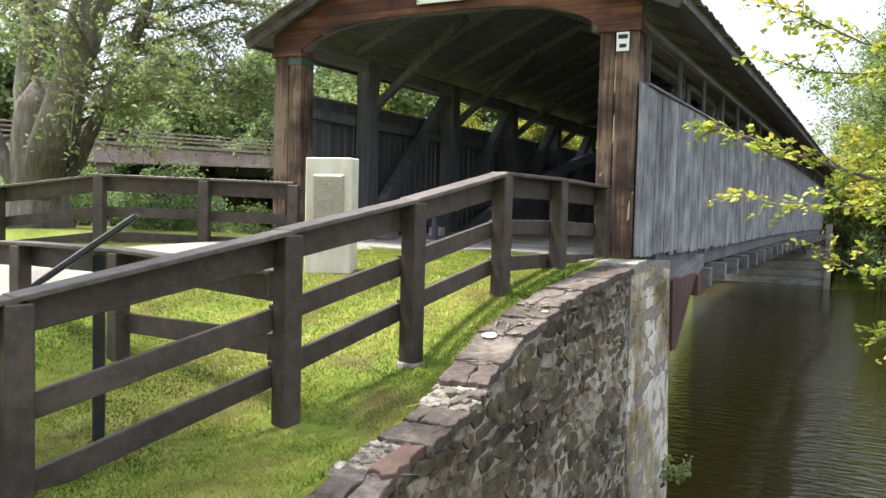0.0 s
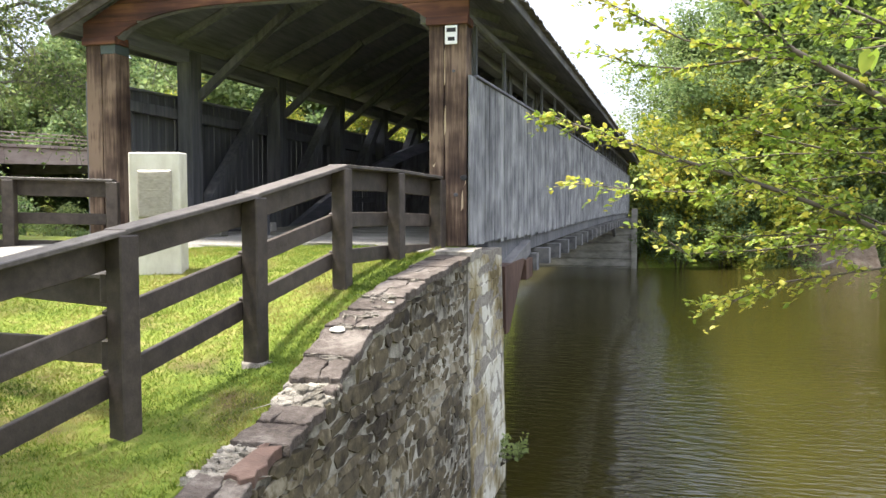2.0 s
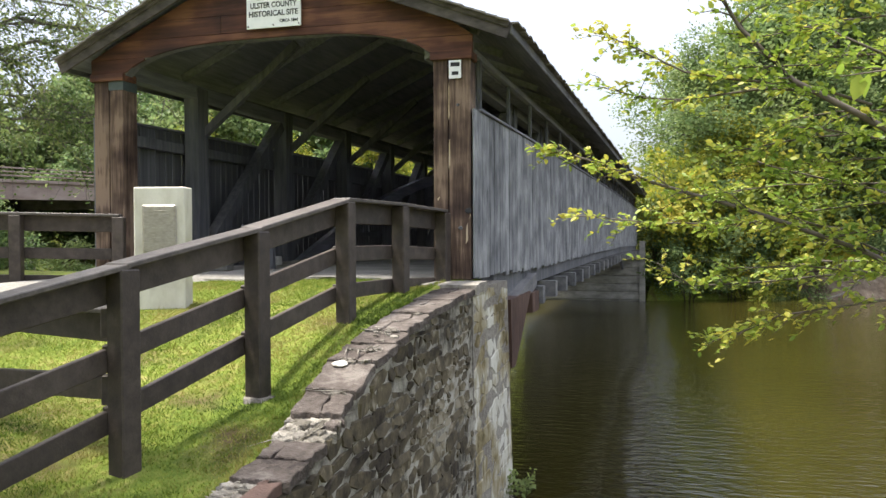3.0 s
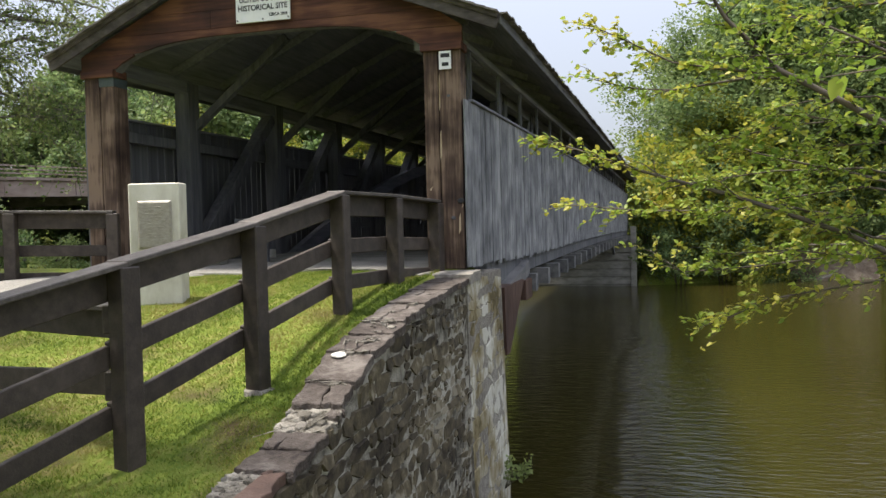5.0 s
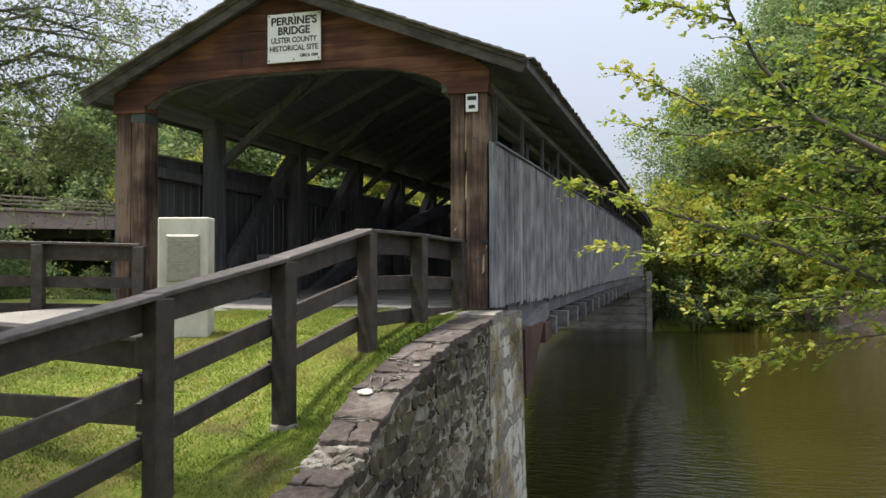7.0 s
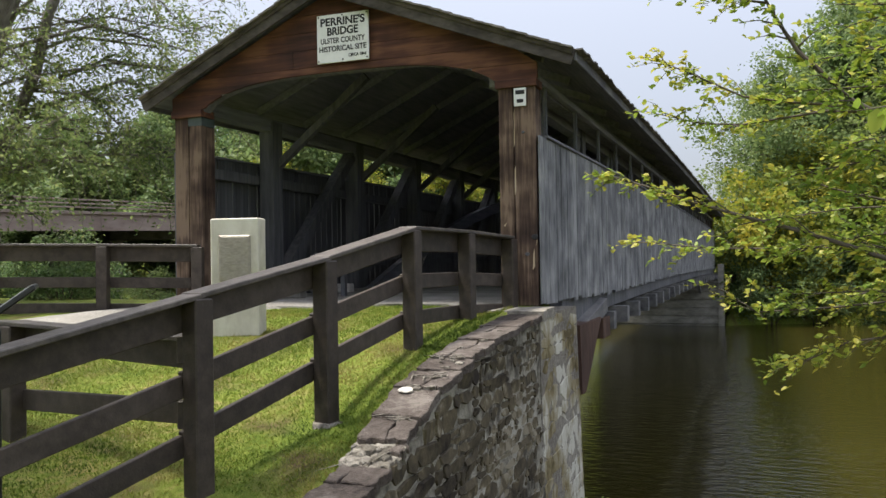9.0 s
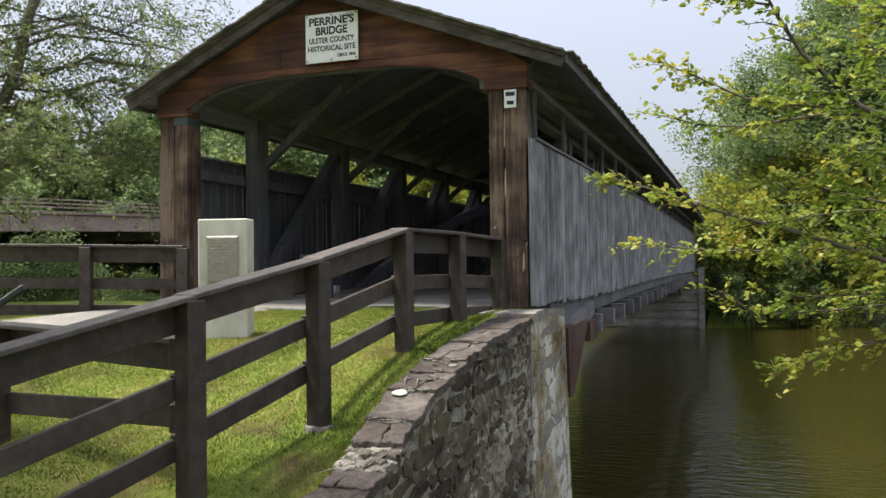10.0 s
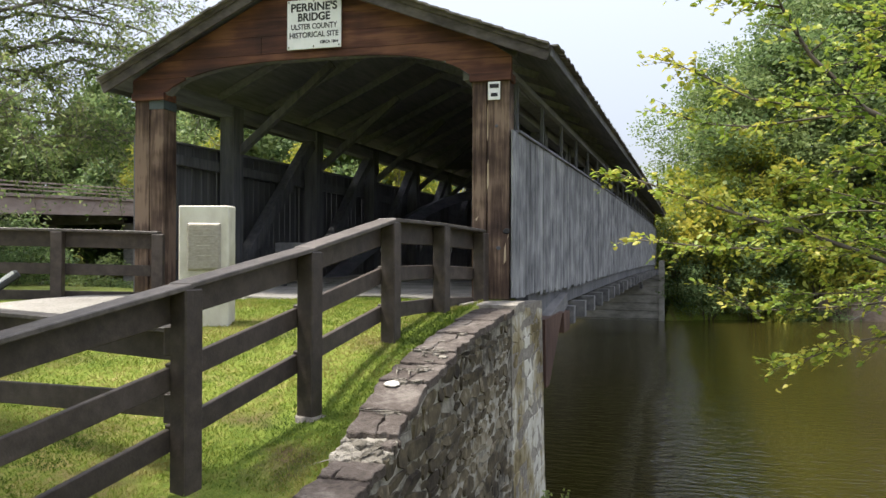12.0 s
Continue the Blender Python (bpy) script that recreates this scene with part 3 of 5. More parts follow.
# sides: boards with a rail along their top and bottom, open strip above
SIDE_TOP = 2.08
random.seed(11)
for sd, x in ((1, XR), (-1, XL)):
    wall = part("side_rail", beam(bmesh.new(), B(x - sd * 0.10, 0.3, 1.95), B(x - sd * 0.10, LEN - 0.3, 1.78), 0.10, 0.16), DARK_TIMBER, bridge)
    for k in range(14):
        y0, y1 = 0.34 + k * 2.95, 0.34 + (k + 1) * 2.95
        part("top_cap", beam(bmesh.new(), B(x + sd * 0.02, y0, SIDE_TOP + (0.02 if sd > 0 else 0.14)), B(x + sd * 0.02, y1, SIDE_TOP + (0.02 if sd > 0 else 0.14)), 0.11, 0.035), DARK_TIMBER_LONG, wall)
        part("wall_girt", beam(bmesh.new(), B(x - sd * 0.10, y0, 0.5), B(x - sd * 0.10, y1, 0.5), 0.10, 0.14), DARK_TIMBER, wall)
        part("eave_plate", beam(bmesh.new(), B(x - sd * 0.22, y0, 2.86), B(x - sd * 0.22, y1, 2.86), 0.22, 0.2), DARK_TIMBER, wall)
    y = 0.02
    n = 0
    kinds = []
    for w in (0.16, 0.19, 0.22, 0.25):
        for v in range(3):
            # left boards show their inside: its shade is put into a darker timber colour
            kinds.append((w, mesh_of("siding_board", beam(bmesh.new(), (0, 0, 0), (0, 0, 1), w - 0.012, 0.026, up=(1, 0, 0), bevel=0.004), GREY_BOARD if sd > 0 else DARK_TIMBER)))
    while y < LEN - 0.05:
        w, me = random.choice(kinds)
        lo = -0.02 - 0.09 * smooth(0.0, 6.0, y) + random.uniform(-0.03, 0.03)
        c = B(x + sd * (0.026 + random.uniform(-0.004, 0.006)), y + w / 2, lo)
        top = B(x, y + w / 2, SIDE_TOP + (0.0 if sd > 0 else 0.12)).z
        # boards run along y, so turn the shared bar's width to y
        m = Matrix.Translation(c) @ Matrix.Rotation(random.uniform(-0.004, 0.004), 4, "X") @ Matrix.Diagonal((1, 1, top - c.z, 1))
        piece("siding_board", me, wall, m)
        y += w
        n += 1

# trusses: posts, braces, arches
for sd, x in ((1, XR - 0.55), (-1, XL + 0.30)):
    rows = [2.05 + 3.05 * k for k in range(13)]
    truss = part("truss_chord", beam(bmesh.new(), B(x, 0.2, 2.86), B(x, LEN - 0.2, 2.78), 0.2, 0.2), DARK_TIMBER_LONG, bridge)
    for k, y in enumerate(rows):
        part("truss_post", beam(bmesh.new(), B(x, y, -0.1), B(x, y, 2.9), 0.26, 0.30, up=(0, 1, 0)), DARK_TIMBER, truss)
        if 0 <= k < len(rows) - 1:
            nxt = rows[k + 1] if k < 6 or k == 0 else rows[k - 1]
            dirn = 1 if k < 6 else -1
            part("truss_brace", beam(bmesh.new(), B(x, y + dirn * 0.15, 0.2), B(x, nxt - dirn * 0.2, 2.65), 0.2, 0.2, up=(1, 0, 0)), DARK_TIMBER, truss)
        if sd < 0 or k > 2:
            part("knee_brace", beam(bmesh.new(), B(x, y + 0.1, 2.12), B(x - sd * 1.75, y + 0.1, 3.55), 0.12, 0.12, up=(0, 1, 0)), DARK_TIMBER, truss)
        if sd > 0 and y > 14:
            part("tie_beam", beam(bmesh.new(), B(XL + 0.2, y, 3.12), B(XR - 0.2, y, 3.12), 0.18, 0.2), DARK_TIMBER, truss)
    for i in range(24):
        ya, yb = 2.0 + 38.0 * i / 24, 2.0 + 38.0 * (i + 1) / 24
        za, zb = [-1.4 + 4.0 * (1 - ((yy - 21) / 19.0) ** 2) for yy in (ya, yb)]
        part("arch_timber", beam(bmesh.new(), B(x - sd * 0.2, ya, za), B(x - sd * 0.2, yb, zb), 0.14, 0.28, bevel=0), DARK_TIMBER_LONG, truss)

# slim studs in the open strip over the river side's boards
stud_rail = part("stud_plate", beam(bmesh.new(), B(XR - 0.06, 0.3, 2.84), B(XR - 0.06, LEN - 0.3, 2.84), 0.09, 0.08), DARK_TIMBER_LONG, bridge)
for k in range(21):
    y = 0.72 + 1.9 * k
    part("stud", beam(bmesh.new(), B(XR - 0.06, y, 2.0), B(XR - 0.06, y, 2.84), 0.05, 0.07, up=(0, 1, 0)), DARK_TIMBER, stud_rail)

# floor, chords and beam ends below
random.seed(4)
deck = part("deck_beam", beam(bmesh.new(), B(XC, 0.1, -0.25), B(XC, LEN - 0.1, -0.35), 0.3, 0.3), DARK_TIMBER_LONG, bridge)
DECK = material("worn_grey_deck", [(0.14, 0.13, 0.115), (0.25, 0.235, 0.21), (0.36, 0.34, 0.31)], (1.2, 14, 14), rough=0.9, bump=0.4, per_piece=0.2)
plank_me = mesh_of("deck_plank", box(bmesh.new(), XL + 0.5, XR - 0.5, -0.11, 0.11, -0.06, 0.0), DECK)
for k in range(int((LEN - 0.1) / 0.225)):
    y = 0.35 + k * 0.225
    if y < LEN - 0.2:
        o = B(0, y, random.uniform(-0.006, 0.004))
        piece("deck_plank", plank_me, deck, Matrix.Translation(o))
for sd, x in ((1, XR - 0.16), (-1, XL + 0.16)):
    for k in range(14):
        y0, y1 = 1.4 + k * 2.9, 1.4 + (k + 1) * 2.9 - 0.02
        part("lower_chord", beam(bmesh.new(), B(x, y0, -0.20), B(x, min(y1, LEN), -0.20), 0.26, 0.34), DARK_TIMBER, deck)
for k in range(26):
    y = 4.3 + k * 1.5
    if y < LEN - 0.5:
        part("floor_beam", beam(bmesh.new(), B(XL - 0.25, y, -0.54), B(XR + 0.22, y, -0.54), 0.26, 0.30), ROOF_WOOD, deck)
part("bolster", beam(bmesh.new(), (0.03, 4.2, -0.24), (0.03, 1.72, -0.58), 0.26, 0.24), ROOF_WOOD, deck)
foot = bmesh.new()
prism(foot, [(0.20, 1.56, -0.38), (0.20, 3.32, -0.38), (0.20, 1.95, -1.36), (0.20, 1.66, -1.36)], (-0.35, 0, 0))
part("arch_foot", foot, RUST_STEEL, deck, "brown boarded foot of the timber arch")
part("bearing_block", box(bmesh.new(), -0.1, 0.2, 3.5, 4.2, -0.75, -0.42), RUST_STEEL, deck)

# ---- abutments and wing wall ----
bm = bmesh.new()
prism(bm, [(-6.0, -0.62, -0.10), (-6.0, 1.45, -0.10), (-6.0, 2.05, -5.0), (-6.0, -0.62, -5.0)], (6.17, 0, 0))
abut = part("abutment_near", bm, MORTAR, None, "pale mortared stone abutment under the bridge end", kind="structure")
abut["category"] = "abutment"
bm = bmesh.new()
prism(bm, [(-6.2, 40.6, -0.45), (-6.2, 44.0, -0.45), (-6.2, 44.0, -5.0), (-6.2, 40.5, -5.0)], (7.1, 0, 0))
fab = part("abutment_far", bm, CONCRETE_DARK, None, "stained concrete abutment at the far bank", kind="structure")
fab["category"] = "abutment"
for k in range(6):
    z0 = -0.55 - k * 0.48
    part("concrete_course", beam(bmesh.new(), (-6.22, 40.47, z0 - 0.22), (0.94, 40.47, z0 - 0.22), 0.10, 0.45, bevel=0.02), CONCRETE_DARK, fab)
part("corner_pier", box(bmesh.new(), 0.72, 1.05, 40.3, 41.2, -4.5, 0.1), CONCRETE_DARK, fab)
WALL_OUT, WALL_IN = 0.14, -0.17
bm = bmesh.new()
sec = []
for i in range(60):
    y = -8.45 + (8.45 - 0.55) * i / 59
    z = wall_z(y) - 0.07
    sec.append([bm.verts.new(p) for p in ((WALL_IN, y, -5), (WALL_IN, y, z), (WALL_OUT, y, z), (WALL_OUT + 0.10, y, -5))])
for a, b in zip(sec[:-1], sec[1:]):
    for i in range(4):
        bm.faces.new((a[i], a[(i + 1) % 4], b[(i + 1) % 4], b[i]))
bm.faces.new(sec[0]), bm.faces.new(list(reversed(sec[-1])))
bmesh.ops.recalc_face_normals(bm, faces=bm.faces[:])
wing = part("wing_wall", bm, DARK_MORTAR, None, "dark rubble stone wing wall with a stepped flagstone cap", kind="structure")
wing["category"] = "wall"

# ---- fences ----
RAILS = ((-0.03, -0.24), (-0.46, -0.61), (-0.825, -0.975))


def fence(name, posts, label, group, rails=RAILS, back=(-1, 0), sag=0.0, first=0):
    """posts: (x, y, ground z, cap z). Rails lie on the side that back points to."""
    f = thing(name, (posts[0][0], posts[0][1], posts[0][2]), label, "fence", group)
    bk = Vector((back[0], back[1], 0)).normalized()
    for i, (x, y, zg, zc) in enumerate(posts):
        if i < first:
            continue
        d = Vector(posts[min(i + 1, len(posts) - 1)][:2]) - Vector(posts[max(i - 1, 0)][:2])
        up = (-d.y, d.x, 0)
        part("post", beam(bmesh.new(), (x, y, zg - 0.25), (x, y, zc - 0.035), 0.15, 0.15, up=up, bevel=0.01), FENCE_WOOD, f)
    for (x0, y0, g0, c0), (x1, y1, g1, c1) in zip(posts[:-1], posts[1:]):
        d = Vector((x1 - x0, y1 - y0, 0)).normalized()
        o = bk * 0.098
        e = d * 0.06
        for r, (hi, lo) in enumerate(rails):
            s0, s1 = [sag * (smooth(0.6, 0.3, cc) * (0, 1, 1.5)[r] + smooth(0.3, 0.0, cc) * (0, 0.9, 1.5)[r]) for cc in (c0, c1)]
            a, b = Vector((x0, y0, c0 + (hi + lo) / 2 - s0)) + o - e, Vector((x1, y1, c1 + (hi + lo) / 2 - s1)) + o + e * 0.8
            part("rail", beam(bmesh.new(), a, b, 0.045, hi - lo), FENCE_WOOD, f)
        a, b = Vector((x0, y0, c0 - 0.015)) + o * 0.35, Vector((x1, y1, c1 - 0.015)) + o * 0.35
        part("cap_rail", beam(bmesh.new(), a - d * 0.02, b + d * 0.02, 0.20, 0.036), FENCE_CAP, f)
    return f


fence("timber_fence", [(-0.32, -0.13, -0.06, 0.84), (-0.50, -1.22, -0.10, 0.885), (-0.65, -2.44, -0.31, 0.89), (-0.79, -3.93, -0.73, 0.605), (-1.05, -5.22, -1.0, 0.36),
                       (-1.54, -6.9, -1.1, 0.01), (-2.4, -8.8, -1.15, -0.3)],
      "dark brown post and rail fence beside the stone wall", "fences", back=(-1, 0.1), sag=0.07)
fence("timber_fence", [(-1.16, -5.14, -1.0, 0.06), (-3.38, -4.62, -0.9, 0.10), (-4.95, -4.45, -0.85, 0.09), (-6.3, -4.6, -0.85, 0.06)],
      "dark brown low post and rail fence crossing the lawn", "fences", rails=((-0.035, -0.24),), back=(0.1, 1), first=1)
fence("timber_fence", [(-4.75, -0.36, -0.05, 0.83), (-5.95, -0.86, -0.1, 0.86), (-7.4, -1.45, -0.15, 0.885), (-8.9, -2.0, -0.3, 0.67), (-11.2, -2.7, -0.6, 0.45)],
      "dark brown post and rail fence along the gravel drive", "fences", back=(-0.5, 0.8))

# pale footings where the fence posts stand
for ob, spots in ((bpy.data.objects["timber_fence"], [(-0.65, -2.44, -0.34), (-0.79, -3.93, -0.75), (-1.05, -5.22, -1.04)]),):
    for x, y, z in spots:
        bm = bmesh.new()
        bmesh.ops.create_cone(bm, cap_ends=True, segments=14, radius1=0.15, radius2=0.115, depth=0.08)
        for v in bm.verts:
            v.co += Vector((random.uniform(-.03, .03), random.uniform(-.03, .03), random.uniform(-.008, .008)))
        bmesh.ops.translate(bm, vec=(x, y, z - 0.015), verts=bm.verts[:])
        part("footing", bm, MORTAR, ob, "rough concrete footing")

cross = bpy.data.objects["timber_fence.001"]
part("rail", beam(bmesh.new(), (-3.62, -4.50, -0.57), (-1.10, -5.10, -0.465), 0.045, 0.17), FENCE_WOOD, cross)
for z in (-0.02, -0.46):
    part("rail_block", beam(bmesh.new(), (-1.16, -5.17, z - 0.095), (-1.16, -5.17, z + 0.095), 0.13, 0.13, up=(1, 0.3, 0)), FENCE_WOOD, cross)

# ---- monument ----
mon = thing("stone_monument", (-2.96, -1.97, -0.30), "pale concrete monument slab with a grey plaque, on the lawn", "monument")
MM = pose(-2.96, -1.97, 0, 0, 0, 14)


def mon_part(name, x0, x1, y0, y1, z0, z1, mat, parent, label="", bevel=0.01):
    bm = box(bmesh.new(), x0, x1, y0, y1, z0, z1, bevel)
    bmesh.ops.transform(bm, matrix=MM, verts=bm.verts[:])
    return part(name, bm, mat, parent, label)


mon_part("slab", -0.285, 0.27, -0.125, 0.125, -0.55, 1.065, CONCRETE, mon, bevel=0.012)
plq = mon_part("plaque_frame", -0.185, 0.185, -0.150, -0.12, 0.36, 0.875, PLAQUE, mon, "raised grey-bronze plaque", bevel=0.012)
mon_part("plaque_face", -0.165, 0.165, -0.1545, -0.145, 0.38, 0.855, PLAQUE, plq, bevel=0.003)
for k in range(11):
    w = 0.13 * (0.55 + 0.45 * ((k * 7) % 5) / 4)
    mon_part("text_bar", -w, w, -0.1575, -0.152, 0.80 - k * 0.036, 0.811 - k * 0.036, PLAQUE, plq, bevel=0.001)

# ---- sign on the gable ----
sign = thing("bridge_sign", (-2.6, -0.05, 3.24), "white painted sign with black lettering on the gable", "sign")
part("board", box(bmesh.new(), -2.985, -2.215, -0.075, -0.05, 3.235, 3.885, 0.004), WHITE_PAINT, sign)
for text, z, size, wide in (("PERRINE'S", 3.735, 0.145, 0.66), ("BRIDGE", 3.605, 0.145, 0.46), ("ULSTER COUNTY", 3.495, 0.10, 0.66), ("HISTORICAL SITE", 3.385, 0.10, 0.70), ("CIRCA 1844", 3.295, 0.055, 0.26)):
    cu = bpy.data.curves.new("lettering", "FONT")
    cu.body, cu.size, cu.extrude, cu.align_x = text, size, 0.0015, "CENTER"
    cu.offset = 0.0045 if size > 0.12 else 0.0022
    tmp = new("lettering", cu)
    bpy.context.view_layer.update()
    me = bpy.data.meshes.new_from_object(tmp.evaluated_get(bpy.context.evaluated_depsgraph_get()))
    bpy.data.objects.remove(tmp)
    me.materials.clear()
    me.materials.append(BLACK_PAINT)
    xs = [v.co.x for v in me.vertices]
    k = wide / (max(xs) - min(xs))
    cx = -2.6 if size > 0.06 else -2.38
    piece("lettering", me, sign, Matrix.Translation((cx, -0.0775, z)) @ Matrix.Rotation(radians(90), 4, "X") @ Matrix.Diagonal((k, 1, 1, 1)))
for x in (-2.96, -2.6, -2.24):
    for z in (3.265, 3.86):
        bm = bmesh.new()
        bmesh.ops.create_uvsphere(bm, u_segments=8, v_segments=5, radius=0.011)
        bmesh.ops.translate(bm, vec=(x, -0.077, z), verts=bm.verts[:])
        part("screw", bm, METAL, sign)

plate = thing("number_plate", (-0.185, -0.005, 2.45), "small white plate with dark bars on the portal post", "sign")
part("board", box(bmesh.new(), -0.262, -0.108, -0.022 - 0.012, -0.022, 2.45, 2.675, 0.003), WHITE_PAINT, plate)
for z0, z1, x0, x1 in ((2.595, 2.645, -0.24, -0.125), (2.49, 2.535, -0.225, -0.14)):
    part("dark_bar", box(bmesh.new(), x0, x1, -0.038, -0.033, z0, z1, 0.001), BLACK_PAINT, plate)

# knot holes and a split in the corner post
for x, z, r in ((-0.03, 0.83, 0.045), (-0.13, 0.62, 0.03), (-0.16, 2.13, 0.022)):
    bm = bmesh.new()
    bmesh.ops.create_cone(bm, cap_ends=True, segments=12, radius1=r, radius2=r * 0.8, depth=0.012)
    bmesh.ops.transform(bm, matrix=Matrix.Translation((x, -0.0425 + 0.038, z)) @ Matrix.Rotation(radians(90), 4, "X") @ Matrix.Diagonal((1.0, 0.8, 1, 1)), verts=bm.verts[:])
    part("knot", bm, BLACK_PAINT if r > 0.04 else DARK_TIMBER, near_gable)
TEAL = material("dull_teal_metal", [(0.045, 0.058, 0.058), (0.08, 0.1, 0.1)], rough=0.6, bump=0.1)
part("flashing", box(bmesh.new(), XL + 0.24, XL + 0.475, -0.008, 0.3, 2.56, 2.685, 0.003), TEAL, near_gable, "dull blue-grey metal flashing")

SPLIT = material("raw_split_wood", [(0.25, 0.18, 0.11), (0.42, 0.33, 0.22), (0.55, 0.46, 0.34)], (20, 20, 2), rough=0.85, bump=0.3)
for x, z0, z1, w in ((-0.272, 1.95, 2.42, 0.016), (-0.268, 1.35, 1.72, 0.022), (-0.05, 0.42, 0.68, 0.03), (-0.40, 0.98, 1.02, 0.05), (-0.012, 0.72, 0.80, 0.022)):
    part("split", prism(bmesh.new(), [(x - w / 2, -0.0035, z0), (x + w / 2, -0.0035, z0 + 0.05), (x + w * 0.3, -0.0035, z1), (x - w * 0.2, -0.0035, z1 - 0.06)], (0, 0.01, 0)), SPLIT, near_gable)

# loose blocks on the bridge floor
for nm, (x, y), (w, d, h), mt, lb in (("concrete_block", (-4.25, 1.35), (0.34, 0.22, 0.2), CONCRETE_DARK, "grey concrete block on the bridge floor"),
                                      ("white_block", (-4.25, 3.1), (0.24, 0.2, 0.15), WHITE_STONE, "small white stone block on the bridge floor")):
    t = part(nm, box(bmesh.new(), x - w / 2, x + w / 2, y - d / 2, y + d / 2, B(x, y, 0).z - 0.004, B(x, y, 0).z + h, 0.015), mt, None, lb)
    t["category"] = "block"

nb = thing("low_barrier", (-3.85, 1.75, B(-3.85, 1.75, 0).z), "low pale grey barrier board on two dark legs inside the bridge", "barrier")
zf = B(-3.85, 1.75, 0).z
part("board", box(bmesh.new(), -4.12, -3.52, 1.74, 1.78, zf + 0.53, zf + 0.69), ROOF_WOOD, nb)
for x in (-4.0, -3.62):
    part("leg", box(bmesh.new(), x - 0.04, x + 0.04, 1.785, 1.86, zf - 0.004, zf + 0.66), DARK_TIMBER, nb)

# ---- slanted reading panel on the lawn ----
rp = thing("reading_panel", (-1.98, -6.0, -1.06), "slanted pale information panel on a dark metal post", "information panel")
wdir, sdir = Vector((-0.708, 0.706, 0)).normalized(), Vector((0.706, 0.708, 0)).normalized()
part("post", beam(bmesh.new(), (-1.98, -6.0, -1.15), (-1.98, -6.0, 0.17), 0.075, 0.075, up=wdir), METAL, rp)
sl = (sdir * 0.80 + Vector((0, 0, 0.60))).normalized()
c = Vector((-2.02, -6.03, 0.22)) - sl * 0.01
nrm = wdir.cross(sl)
if nrm.z < 0:
    nrm = -nrm
panel = part("panel_frame", beam(bmesh.new(), c - sl * 0.37, c + sl * 0.37, 0.60, 0.035, up=nrm, bevel=0.008), METAL, rp)
part("panel_face", beam(bmesh.new(), c - sl * 0.35 + nrm * 0.019, c + sl * 0.35 + nrm * 0.019, 0.57, 0.006, up=nrm, bevel=0.001), PANEL_FACE, panel, "pale printed face")
for k in range(5):
    part("text_bar", beam(bmesh.new(), c + sl * (0.22 - k * 0.09) + nrm * 0.0235 - wdir * 0.2, c + sl * (0.22 - k * 0.09) + nrm * 0.0235 + wdir * 0.12, 0.03, 0.002, up=nrm, bevel=0), METAL, panel)

# ---- woods ----
def clump_points(rng, clumps, n):
    C = np.array([c[:3] for c in clumps], float)
    R = np.array([c[3] for c in clumps], float)
    pick = rng.choice(len(C), n, p=R ** 2 / np.sum(R ** 2))
    d = rng.normal(size=(n, 3))
    d /= np.linalg.norm(d, axis=1, keepdims=True)
    r = R[pick] * (0.35 + 0.65 * rng.random(n) ** 0.45) * (1 + 0.18 * rng.normal(size=n))
    d[:, 2] *= 0.75
    return C[pick] + d * r[:, None]


def woodland_tree(seed, h, rad, low, n, mat, leaf, label):
    """A tree at the origin: tapered trunk, limbs and a crown of leaf clumps."""
    rng = np.random.default_rng(seed)
    t = thing("tree", (0, 0, 0), label, "tree", "woodland trees")
    lean = rng.normal(size=2) * 0.03 * h
    chain = [((lean[0] * u * u, lean[1] * u * u, h * u * 0.85 - 0.6 * (u == 0)), 0.022 * h * (1 - u) ** 0.8 + 0.03) for u in np.linspace(0, 1, 7)]
    segs, clumps = [chain], []
    m = 24
    for i in range(m):
        f = low + (0.97 - low) * (i + rng.random()) / m
        az = i * 2.4 + rng.normal() * 0.3
        prof = math.sin(math.pi * min(1, (f - low) / (1 - low) * 0.82 + 0.22)) ** 0.7
        rr = rad * prof * (0.55 + 0.5 * rng.random())
        base = Vector((lean[0] * f * f, lean[1] * f * f, h * f * 0.8))
        tip = base + Vector((math.cos(az) * rr, math.sin(az) * rr, 0.12 * h * rng.random()))
        mid = base.lerp(tip, 0.5) + Vector((0, 0, 0.03 * h))
        segs.append([(base, 0.006 * h), (mid, 0.004 * h), (tip, 0.012)])
        clumps.append((tip.x, tip.y, tip.z, rad * (0.22 + 0.2 * rng.random())))
        q = base.lerp(tip, 0.55)
        clumps.append((q.x, q.y, q.z + 0.03 * h, rad * (0.18 + 0.16 * rng.random())))
    clumps.append((lean[0], lean[1], h * 0.93, rad * 0.3))
    hang(new("trunk", tubes("trunk", segs, BARK, 6)), t)
    P = clump_points(rng, clumps, n)
    hang(new("crown", leaves("crown", P, leaf, mat, rng, long=1.5)), t)
    return t


